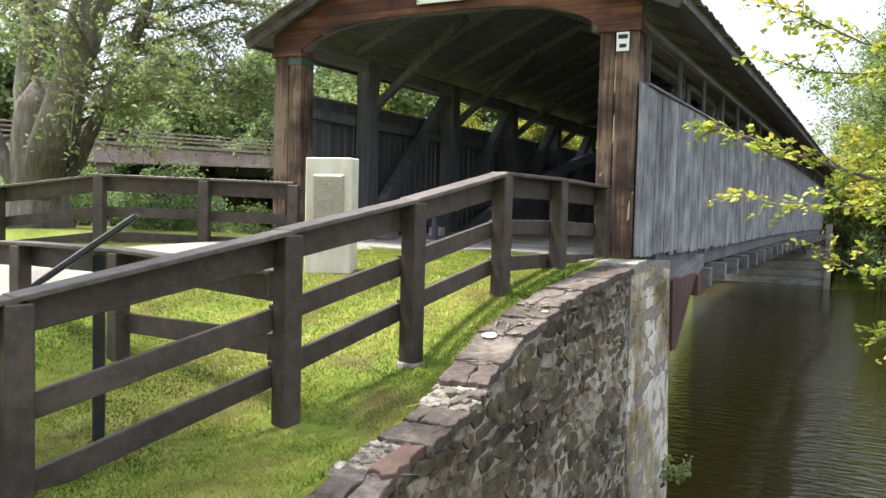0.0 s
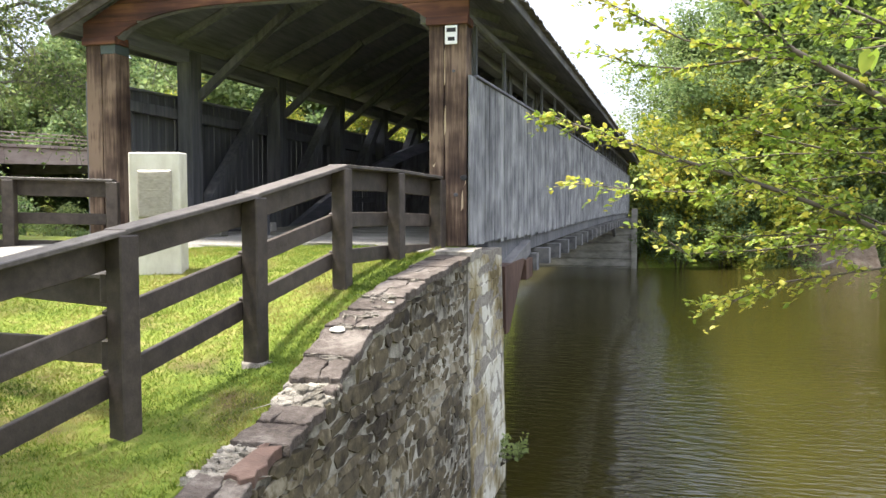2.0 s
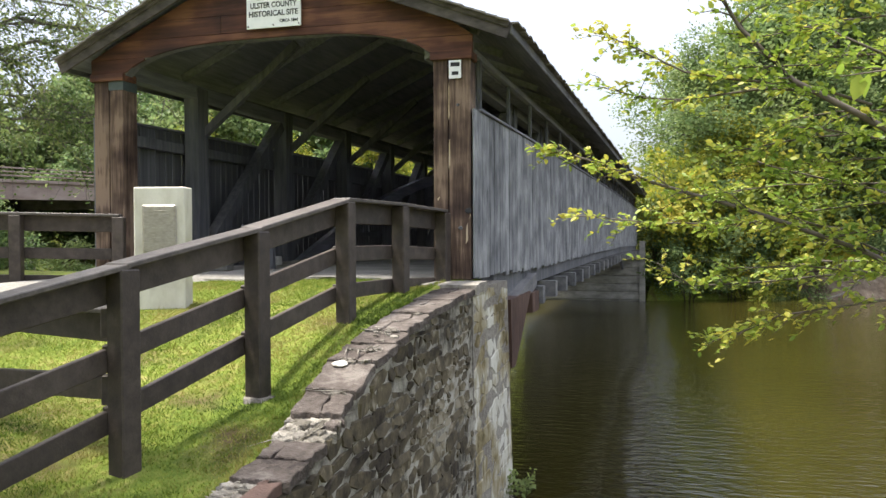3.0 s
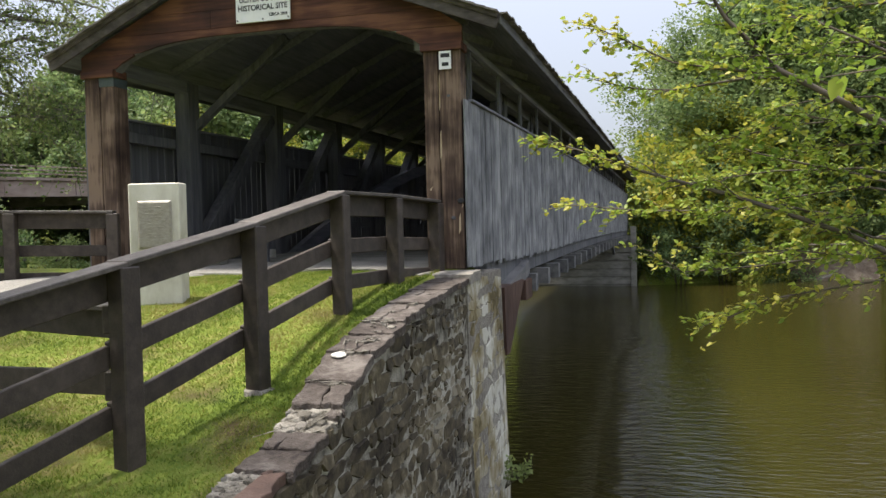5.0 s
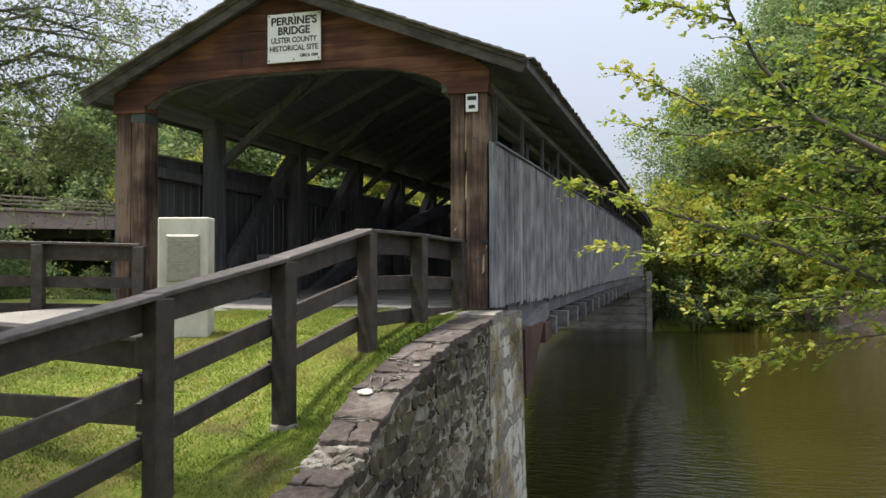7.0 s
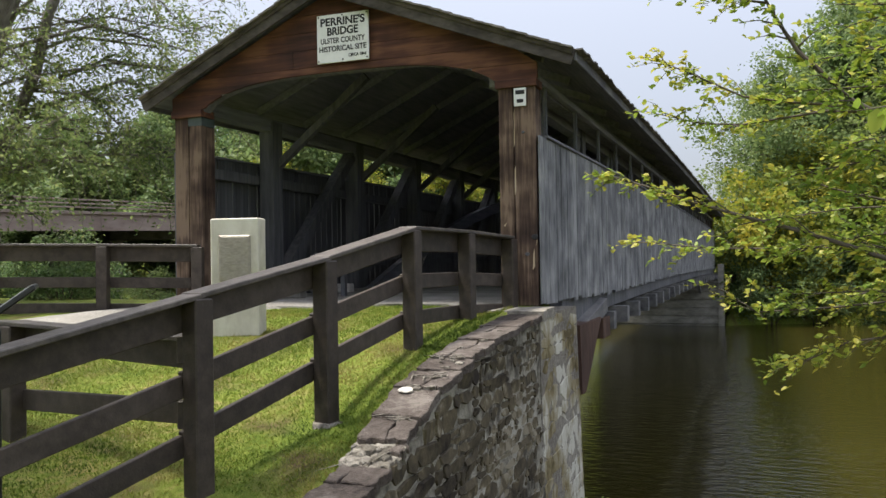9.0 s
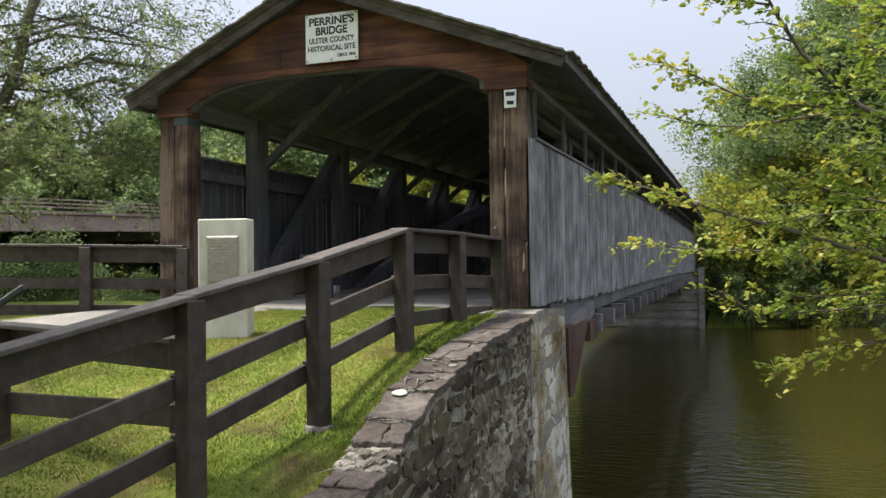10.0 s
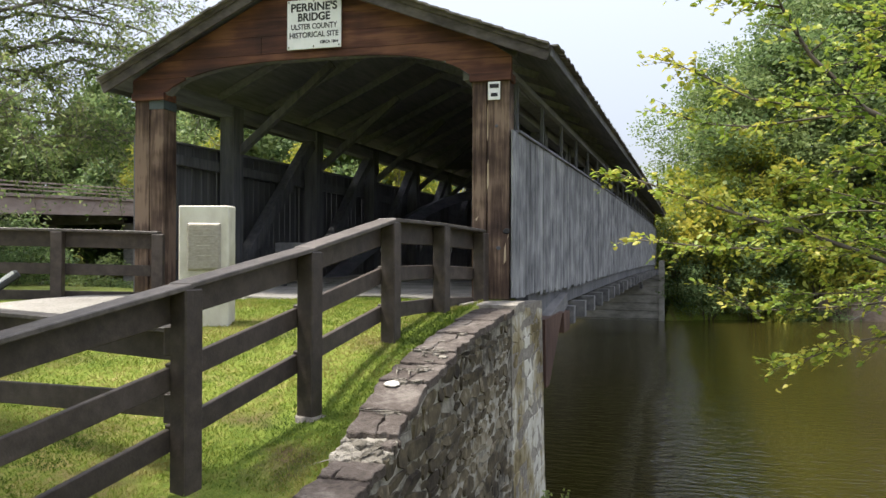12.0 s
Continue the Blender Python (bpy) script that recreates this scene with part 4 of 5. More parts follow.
def shrub(seed, rad, h, n, mat, leaf, label):
    rng = np.random.default_rng(seed)
    t = thing("shrub", (0, 0, 0), label, "shrub", "bank shrubs")
    segs, clumps = [], []
    for i in range(13):
        az, rr, hh = i * 2.4, rad * math.sqrt((i + 0.5) / 13), h * (0.45 + 0.55 * rng.random())
        tip = Vector((math.cos(az) * rr, math.sin(az) * rr, hh * (1 - 0.4 * (rr / rad) ** 2)))
        segs.append([((tip.x * 0.1, tip.y * 0.1, -0.3), 0.03), (tip * 0.6, 0.018), (tip, 0.006)])
        clumps += [(tip.x, tip.y, tip.z, rad * (0.2 + 0.15 * rng.random())), (tip.x * 0.9, tip.y * 0.9, tip.z * 0.5, rad * 0.3)]
    hang(new("woody_base", tubes("woody_base", segs, TWIG, 5)), t)
    hang(new("foliage", leaves("foliage", clump_points(rng, clumps, n), leaf, mat, rng, long=1.5)), t)
    return t


def put(proto, x, y, s, turn, used):
    m = Matrix.Translation((x, y, ground_z(x, y) - 0.1)) @ Matrix.Rotation(turn, 4, "Z") @ Matrix.Diagonal((s, s, s * random.uniform(0.92, 1.1), 1))
    if proto not in used:
        used.add(proto)
        proto.matrix_basis = m
        return proto
    return copy_thing(proto, m)


DEEP = "deep green broadleaf tree on the river bank"
protos = [woodland_tree(21, 15, 5.2, 0.16, 22000, LEAF_FAR, 0.23, DEEP), woodland_tree(22, 13, 5.0, 0.12, 22000, LEAF_FAR, 0.22, DEEP),
          woodland_tree(23, 17, 5.4, 0.18, 22000, LEAF_FAR, 0.24, DEEP)]
thin = [woodland_tree(25, 15, 4.6, 0.16, 12000, LEAF_FAR, 0.44, DEEP), woodland_tree(26, 13, 4.2, 0.12, 12000, LEAF_FAR, 0.44, DEEP),
        woodland_tree(27, 16, 4.8, 0.2, 12000, LEAF_FAR, 0.46, DEEP)]
warm = [woodland_tree(24, 11, 4.0, 0.12, 16000, LEAF_WARM, 0.22, "yellow-green broadleaf tree in thin sunlight")]
shr = [shrub(31, 2.4, 3.2, 4300, LEAF_FAR, 0.18, "dense green shrub at the water's edge"), shrub(32, 2.0, 2.6, 4000, LEAF_WARM, 0.17, "yellow-green shrub at the water's edge")]
used = set()
random.seed(77)


def bank_y(x):
    return 39.5 + 0.45 * x if x > 1.2 else 42.5


for x, dy, s, k in ((4.3, 9, 0.97, 0), (4.6, 14, 0.9, 1), (9.0, 8, 1.12, 2), (13.5, 7, 1.45, 0), (18, 7, 1.45, 1), (23, 7, 1.3, 2), (29.5, 7, 1.35, 0), (36, 8, 1.4, 1),
                    (8, 16, 1.1, 0), (13, 17, 1.4, 2), (18.5, 16, 1.5, 0), (25, 17, 1.5, 2), (33, 18, 1.5, 1), (43, 16, 1.5, 2)):
    put(protos[k], x + random.uniform(-.8, .8), bank_y(x) + dy, s, random.uniform(0, 6.28), used)
for x in (6.5, 11.5, 17, 22.5, 33):
    put(warm[0], x, bank_y(x) + 4.5 + random.uniform(0, 1.5), random.uniform(0.6, 0.85), random.uniform(0, 6.28), used)
x = 1.8
while x < 40:
    put(shr[0] if random.random() < 0.7 else shr[1], x, bank_y(x) + 0.9 + random.uniform(-.4, .7), random.uniform(0.8, 1.3), random.uniform(0, 6.28), used)
    x += random.uniform(1.2, 2.0)
for i in range(26):
    x = 2.5 + 1.6 * i + random.uniform(-.5, .5)
    put(shr[i % 3 == 0], x, bank_y(x) + 4.2 + random.uniform(-1, 1.5), random.uniform(1.2, 1.9), random.uniform(0, 6.28), used)
for i in range(24):
    x = 2.0 + 1.7 * i + random.uniform(-.5, .5)
    put(shr[i % 4 == 1], x, bank_y(x) + 2.6 + random.uniform(-.4, .6), random.uniform(1.0, 1.5), random.uniform(0, 6.28), used)
# woods beyond the highway and on the left of the river
for i in range(34):
    x = -43 - 14 * random.random()
    y = -14 + 3.9 * i + random.uniform(-1.5, 1.5)
    put(thin[i % 3], x, y, random.uniform(0.8, 1.05), random.uniform(0, 6.28), used)
for x, y, s, k in ((-18, 47, 1.0, 1), (-24, 50, 1.0, 2), (-32, 46, 1.0, 0), (-45, 6, 1.15, 0), (-44, 12, 1.1, 1), (-46, 18, 1.15, 2), (-44, 24, 1.0, 0), (-38, 38, 0.8, 1), (-40, 30, 0.75, 2), (-41, 22, 0.7, 0), (-40.5, 13, 0.7, 1), (-37, 62, 1.1, 1), (-20, 60, 1.1, 0)):
    put(thin[k], x, y, s, random.uniform(0, 6.28), used)
for x, y, s in ((-16, 41, 0.9), (-22, 39, 0.95), (-12, 44, 0.8), (-29, 40, 1.0), (-41, 49, 1.15), (-40, 54, 1.2)):
    put(warm[0], x, y, s, random.uniform(0, 6.28), used)
for x, y, s in ((-9.2, 1.6, 0.55), (-10.5, 3.2, 0.7), (-12.8, 2.4, 0.8), (-14.8, 3.4, 0.85), (-8.2, 3.0, 0.5), (-17.5, 4.2, 0.95), (-20, 6, 1.1), (-13.2, -0.8, 0.5), (-16, 0.4, 0.7), (-24, 5, 1.2), (-28, 8, 1.2)):
    put(shr[0], x, y, s * 0.72, random.uniform(0, 6.28), used)

shade = woodland_tree(29, 9.5, 3.6, 0.6, 5000, LEAF_FAR, 0.24, "broadleaf tree whose crown shades the near lawn")
put(shade, -5.6, -7.9, 1.0, 0.4, used)

# ---- highway bridge beyond the trees ----
hw = thing("highway_bridge", (-30, 20, WATER_Z), "distant road bridge with a pinkish fascia and guard rails", "bridge")


def hz(y):
    return 2.05 + 0.031 * (y - 12.7)


for k in range(12):
    y0, y1 = -30 + k * 10, -20 + k * 10 - 0.05
    part("girder", beam(bmesh.new(), (-30, y0, hz(y0) + 0.45), (-30, y1, hz(y1) + 0.45), 0.35, 0.85), PINK_FASCIA, hw)
    part("deck_edge", beam(bmesh.new(), (-34.5, y0, hz(y0) + 0.97), (-34.5, y1, hz(y1) + 0.97), 9.6, 0.16), PINK_FASCIA, hw)
    part("deck", beam(bmesh.new(), (-34.8, y0, hz(y0) + 0.6), (-34.8, y1, hz(y1) + 0.6), 8.8, 0.5), CONCRETE_DARK, hw)
    for dz in (1.25, 1.45, 1.65):
        part("guard_rail", beam(bmesh.new(), (-29.9, y0, hz(y0) + dz), (-29.9, y1, hz(y1) + dz), 0.06, 0.075), PINK_FASCIA, hw)
    for j in range(4):
        y = y0 + 2.5 * j
        part("rail_post", beam(bmesh.new(), (-29.95, y, hz(y) + 0.98), (-29.95, y, hz(y) + 1.72), 0.1, 0.1), CONCRETE_DARK, hw)
for y in (-14, 2, 18, 34, 50):
    for x in (-31, -38):
        part("pier", box(bmesh.new(), x - 0.5, x + 0.5, y - 0.6, y + 0.6, -5, hz(y) + 0.4, 0.04), CONCRETE_DARK, hw)
    part("pier_cap", box(bmesh.new(), -39, -30.2, y - 0.6, y + 0.6, hz(y) - 0.45, hz(y) + 0.3, 0.04), CONCRETE_DARK, hw)


# ---- trees near by ----
def spray(rng, pts, radius, twigs, reach, per, drop=0.0):
    """A limb along pts with side twigs: returns tube chains and leaf places."""
    pts = [Vector(p) for p in pts]
    n = len(pts)
    segs = [[(p, radius * (1 - 0.85 * i / (n - 1)) + 0.0015) for i, p in enumerate(pts)]]
    P = []
    for k in range(twigs):
        f = (0.12 + 0.88 * (k + rng.random()) / twigs) * (n - 1)
        i = min(int(f), n - 2)
        a = pts[i].lerp(pts[i + 1], f - i)
        along = (pts[i + 1] - pts[i]).normalized()
        d = (along * 0.7 + Vector(rng.normal(size=3)) * 0.6)
        d.z = d.z * 0.6 + 0.05
        d.normalize()
        ln = reach * (0.45 + 0.75 * rng.random())
        b = a + d * ln * 0.5 + Vector((0, 0, 0.04 * ln))
        c = a + d * ln + Vector((0, 0, -drop * ln))
        segs.append([(a, radius * 0.22 + 0.001), (b, radius * 0.12 + 0.0008), (c, 0.0006)])
        for j in range(per):
            u = 0.15 + 0.85 * (j + rng.random()) / per
            q = a.lerp(b, u * 2) if u < 0.5 else b.lerp(c, u * 2 - 1)
            P.append(q + Vector(rng.normal(size=3)) * ln * 0.05)
    return segs, P


def left_tree():
    rng = np.random.default_rng(8)
    bx, by = -11.4, 0.5
    bz = ground_z(bx, by)
    t = thing("old_willow_tree", (bx, by, bz), "old many-stemmed tree with grey bark and fine drooping leaves", "tree")
    segs, P = [], []
    stems = ((-0.30, 0.1, -0.5, 0.4, 9.5, 0.30), (0.22, -0.15, 4.2, -0.3, 9.8, 0.36), (-0.05, 0.3, 1.2, 1.6, 9, 0.17), (0.45, 0.2, 2.6, 1.4, 8, 0.13), (-0.4, -0.2, -2.4, -0.8, 8, 0.16))
    bole = [((bx, by, bz - 0.4), 0.80), ((bx, by, bz + 0.3), 0.58), ((bx + 0.03, by, bz + 1.0), 0.50), ((bx + 0.06, by, bz + 1.7), 0.50), ((bx + 0.08, by, bz + 2.3), 0.44), ((bx + 0.08, by, bz + 2.8), 0.10)]
    segs.append(bole)
    for ox, oy, lx, ly, h, r in stems:
        ch = []
        for u in np.linspace(0, 1, 9):
            ch.append((Vector((bx + ox * min(1, 3.5 * u) + lx * u + 0.07 * rng.normal(), by + oy + ly * u + 0.07 * rng.normal(), bz + 0.3 + (h - 0.3) * u)), r * (1 - 0.8 * u) + 0.02))
        segs.append(ch)
        for k in range(9):
            f = 0.16 + 0.84 * (k + rng.random()) / 9
            i = min(int(f * 8), 7)
            a = ch[i][0].lerp(ch[i + 1][0], f * 8 - i)
            az = rng.uniform(0, 6.28) if k % 3 else rng.uniform(-0.6, 1.2)
            ln = 3.2 + 3.2 * rng.random()
            d = Vector((math.cos(az), math.sin(az), 0))
            pts = [a, a + d * ln * 0.35 + Vector((0, 0, 0.16 * ln)), a + d * ln * 0.7 + Vector((0, 0, 0.12 * ln)), a + d * ln + Vector((0, 0, -0.15 * ln - 0.3 * rng.random()))]
            s2, p2 = spray(rng, pts, 0.04, 28, 1.1, 32, drop=0.45)
            segs += s2
            P += p2
    # low bare limbs towards the bridge
    for z0, dz, ln in ((2.1, 0.5, 5.0), (2.9, 0.9, 6.0), (3.8, 1.2, 6.4), (4.6, 1.6, 6.4), (5.6, 1.6, 6.5), (6.6, 1.5, 7.0), (2.5, 0.4, 4.2), (3.4, 0.8, 5.0), (4.2, 1.0, 4.6), (5.0, 1.3, 5.4)):
        d = Vector((0.82 + 0.1 * rng.normal(), 0.45 + 0.25 * rng.normal(), 0)).normalized()
        a = Vector((bx + 0.3, by + 0.1, bz + z0))
        pts = [a, a + d * ln * 0.3 + Vector((0, 0, dz * 0.7)), a + d * ln * 0.65 + Vector((0, 0, dz)), a + d * ln + Vector((0, 0, dz * 0.7))]
        s2, p2 = spray(rng, pts, 0.035, 50, 1.3, 44, drop=0.4)
        segs += s2
        P += p2
    segs = [ch for ch in segs if max(Vector(p).x for p, r in ch) < -6.2]      # nothing reaches the bridge
    hang(new("trunk", tubes("trunk", segs, BARK, 8)), t)
    P = np.array([tuple(p) for p in P])
    P = P[(P[:, 2] > 0.9) & (P[:, 0] < -6.2)]
    P = P[(P[:, 2] < 4.6) | (rng.random(len(P)) < 0.45)]                     # thinner towards the top
    hang(new("crown", leaves("crown", P, 0.085, LEAF_WILLOW, rng, long=2.4, flat=0.2)), t)


left_tree()


def leaf_blades(name, P, D, size, mat, rng):
    """Oval leaves with a fold along the middle rib: four panels each."""
    n = len(P)
    nor = rng.normal(size=(n, 3)) * 0.55
    nor[:, 2] += 1.0
    d = D + rng.normal(size=(n, 3)) * 0.55
    d[:, 2] -= 0.15
    d /= np.linalg.norm(d, axis=1, keepdims=True)
    nor -= d * np.sum(nor * d, axis=1, keepdims=True)
    nor /= np.linalg.norm(nor, axis=1, keepdims=True)
    s = np.cross(nor, d)
    L = (size * (0.6 + 0.7 * rng.random(n)))[:, None]
    W = L * 0.30
    up = nor * L * 0.09
    V = np.stack([P, P + d * L * 0.3 + s * W + up, P + d * L * 0.7 + s * W * 0.8 + up * 0.6, P + d * L - up * 0.8, P + d * L * 0.7 - s * W * 0.8 + up * 0.6, P + d * L * 0.3 - s * W + up, P + d * L * 0.5], axis=1).reshape(-1, 3)
    faces = []
    for k in range(n):
        b = 7 * k
        faces += [(b, b + 6, b + 2, b + 1), (b + 6, b + 3, b + 2), (b, b + 5, b + 4, b + 6), (b + 6, b + 4, b + 3)]
    me = bpy.data.meshes.new(name)
    me.from_pydata(V.tolist(), [], faces)
    for p in me.polygons:
        p.use_smooth = True
    me.materials.append(mat)
    return me


def near_branches():
    """Twigs of a bank tree that hang over the water beside the camera."""
    rng = np.random.default_rng(15)
    t = thing("overhanging_tree", (5.6, -5.6, ground_z(5.6, -5.6)), "bank tree with thin branches of yellow-green leaves over the water", "tree")
    limbs = {
        "main": ([(4.6, -5.2, -0.1), (3.64, -5.0, 0.27), (3.33, -5.0, 0.43), (2.96, -5.0, 0.58), (2.69, -5.0, 0.68), (2.4, -5.0, 0.77), (2.1, -5.0, 0.87), (1.88, -5.0, 0.96), (1.68, -5.0, 1.03)], 0.018, 44),
        "upper": ([(4.6, -5.4, 0.1), (3.54, -5.35, 0.9), (3.22, -5.35, 1.11), (2.92, -5.35, 1.29), (2.77, -5.35, 1.46), (2.67, -5.35, 1.57), (2.57, -5.35, 1.75), (2.5, -5.35, 1.9), (2.51, -5.35, 2.08)], 0.02, 24),
        "tw1": ([(3.33, -5.1, 1.19), (3.12, -5.1, 1.27), (2.8, -5.1, 1.3), (2.41, -5.1, 1.26), (2.2, -5.1, 1.28), (1.97, -5.1, 1.35)], 0.008, 26),
        "tw2": ([(2.89, -5.05, 1.33), (2.64, -5.05, 1.37), (2.41, -5.05, 1.42), (2.16, -5.05, 1.56), (1.99, -5.05, 1.65)], 0.007, 26),
        "low": ([(4.4, -4.8, 0.1), (3.6, -4.6, 0.31), (3.2, -4.6, 0.29), (2.87, -4.6, 0.25), (2.46, -4.6, 0.22), (2.26, -4.6, 0.36)], 0.009, 26),
        "bot": ([(4.4, -5.1, 0.0), (3.58, -5.0, 0.21), (3.22, -5.0, 0.15), (2.9, -5.0, 0.09), (2.72, -5.0, 0.0), (2.56, -5.0, -0.06)], 0.008, 26),
        "mid": ([(3.41, -4.7, 0.53), (3.07, -4.7, 0.59), (2.72, -4.7, 0.59), (2.25, -4.7, 0.6), (1.79, -4.7, 0.65)], 0.008, 26),
        "top": ([(2.53, -5.35, 1.83), (2.41, -5.35, 1.86), (2.27, -5.35, 1.92), (2.08, -5.35, 1.96)], 0.006, 16),
        "fil1": ([(3.68, -4.9, 0.67), (3.37, -4.9, 0.77), (3.1, -4.9, 0.84), (2.85, -4.9, 0.91), (2.71, -4.9, 0.98)], 0.008, 16),
        "fil2": ([(3.59, -5.2, 1.0), (3.32, -5.2, 1.01), (3.1, -5.2, 1.06), (2.89, -5.2, 1.09)], 0.008, 13),
        "fil3": ([(3.8, -4.5, 0.49), (3.46, -4.5, 0.37), (3.16, -4.5, 0.37), (2.95, -4.5, 0.3)], 0.008, 15),
        "fil4": ([(3.61, -5.3, 1.25), (3.33, -5.3, 1.41), (3.09, -5.3, 1.54), (2.86, -5.3, 1.59)], 0.008, 13),
        "fil5": ([(3.69, -5.1, 1.68), (3.39, -5.1, 1.77), (3.14, -5.1, 1.82), (2.87, -5.1, 1.85)], 0.008, 11),
    }
    fills = (((3.45, 1.06), (2.64, 0.98), -5.0), ((3.45, 0.70), (2.55, 0.54), -4.8), ((3.45, 1.34), (2.60, 1.40), -5.2), ((3.45, 1.62), (2.80, 1.55), -5.2),
             ((3.45, 0.42), (2.85, 0.66), -4.9), ((3.45, 1.80), (2.91, 1.73), -5.1), ((3.45, 0.81), (2.50, 0.76), -4.7), ((3.45, 0.31), (2.64, 0.34), -4.9),
             ((3.50, 1.2), (2.95, 1.16), -4.8), ((3.50, 0.92), (2.95, 0.85), -5.1), ((3.5, 0.55), (3.0, 0.46), -5.1), ((3.5, 1.48), (3.0, 1.46), -4.9))
    for k, ((xa, za), (xb, zb), y) in enumerate(fills):
        limbs["more%d" % k] = ([(4.5, y - 0.2, (za + 0.05) * 0.6), (xa, y, za), ((xa + xb) / 2, y + 0.04, (za + zb) / 2 + 0.03), (xb, y, zb)], 0.007, 18)
    trunk = [[((5.6, -5.6, -4.8), 0.16), ((5.5, -5.6, -2.5), 0.13), ((5.2, -5.5, -0.8), 0.10), ((4.6, -5.3, 0.05), 0.05), ((4.4, -5.3, 0.9), 0.03), ((4.2, -5.2, 2.4), 0.012)]]
    hang(new("trunk", tubes("trunk", trunk, BARK, 8)), t)
    for k, (pts, r, tw) in limbs.items():
        segs, P = spray(rng, pts, r, int(tw * 1.25), 0.21, 13, drop=0.1)
        br = hang(new("branch", tubes("branch", segs, TWIG, 5)), t)
        P = np.array([tuple(p) for p in P])
        D = np.tile(np.array(tuple((Vector(pts[-1]) - Vector(pts[0])).normalized())), (len(P), 1))
        hang(new("leaf_spray", leaf_blades("leaf_spray", P, D, 0.038, LEAF_NEAR, rng)), br)["kind"] = "stuff"
    # one spray close to the eye
    c0 = Vector((2.60, -8.2, 0.80))
    br = hang(new("branch", tubes("branch", [[(c0 + Vector((0.45, 0.1, 0.05)), 0.005), (c0 + Vector((0.2, 0, 0.02)), 0.003), (c0, 0.001)]], TWIG, 5)), t)
    P = np.array([tuple(c0 + Vector((0.016 * k + 0.004 * rng.normal(), 0.012 * rng.normal(), 0.002 * k + 0.008 * rng.normal()))) for k in range(16)])
    D = np.array([(-0.8, 0.1, 0.35 * (-1) ** k) for k in range(16)])
    hang(new("leaf_spray", leaf_blades("leaf_spray", P, D, 0.042, LEAF_NEAR, rng)), br)["kind"] = "stuff"


near_branches()

# bare earth and a fallen branch on the far bank
EARTH = material("bare_brown_earth", [(0.07, 0.05, 0.034), (0.135, 0.10, 0.07), (0.22, 0.175, 0.13)], (3, 3, 3), rough=0.95, bump=0.8, dist=0.05)
EX, EY = 12.8, 44.0
bm = bmesh.new()
bmesh.ops.create_grid(bm, x_segments=18, y_segments=10, size=1)
for v in bm.verts:
    x, y = EX + v.co.x * 2.6, EY + 1.0 + v.co.y * 1.3
    v.co = (x, y, max(ground_z(x, y) + 0.12, -3.75 + 1.15 * (v.co.y + 1) - 0.7 * (v.co.x ** 2)) + 0.14 * noise.noise(Vector((x * 1.3, y * 1.3, 4))))
eb = part("bank_earth", bm, EARTH, None, "bare brown earth patch on the far river bank", kind="structure")
eb["category"] = "earth bank"
log = thing("fallen_branch", (EX, EY, WATER_Z), "pale fallen branch lying on the bare bank", "branch")
hang(new("wood", tubes("wood", [[((EX - 1.3, EY - 0.5, -3.45), 0.05), ((EX - 0.2, EY, -3.1), 0.07), ((EX + 0.5, EY + 0.2, -2.6), 0.05), ((EX + 0.7, EY + 0.3, -2.2), 0.03)]], BARK, 7)), log)

# ferny plant at the foot of the abutment
rng = np.random.default_rng(2)
pl = thing("wall_plant", (0.33, 1.4, -3.2), "small green plant growing from the abutment foot", "plant")
st = [[((0.18, 1.4, -3.2), 0.006), ((0.33 + 0.10 * math.cos(a), 1.4 + 0.12 * math.sin(a), -3.0), 0.004), ((0.36 + 0.22 * math.cos(a), 1.4 + 0.26 * math.sin(a), -2.85 + 0.12 * math.sin(3 * a)), 0.001)] for a in np.linspace(0, 6, 9)]
hang(new("woody_base", tubes("woody_base", st, TWIG, 4)), pl)
P = np.array([tuple(Vector(c[1][0]).lerp(Vector(c[2][0]), u)) for c in st for u in np.linspace(0, 1, 14)]) + rng.normal(size=(126, 3)) * 0.02
hang(new("foliage", leaves("foliage", P, 0.09, LEAF_FAR, rng, long=1.8)), pl)


# ---- lawn ----
PATCHES = ((-1.18, -4.2, 0.32, 0.5), (-0.95, -5.35, 0.5, 0.35), (-1.75, -5.2, 0.5, 0.3), (-1.45, -5.9, 0.55, 0.4), (-0.8, -4.9, 0.3, 0.4), (-2.3, -5.8, 0.4, 0.3))


def worn(x, y):
    """How bare the turf is, 0 to 1."""
    w = max(1 - math.hypot((x - a) / u, (y - b) / v) for a, b, u, v in PATCHES)
    return min(1.0, max(0.0, w * 1.6 + 0.7 * noise.noise(Vector((x * 6, y * 6, 1.5)))))


def on_lawn(x, y):
    edge = np.interp(y, [-7.6, -6.2, -4.7, -3.7, -2.6, -1.2, -0.35, -0.1, 0.05], [-6.6, -5.4, -4.55, -4.2, -3.95, -3.75, -3.25, -2.1, -0.5])
    return (x > edge) & (x < -0.19 - 0.04 * np.sin(y * 7.0))


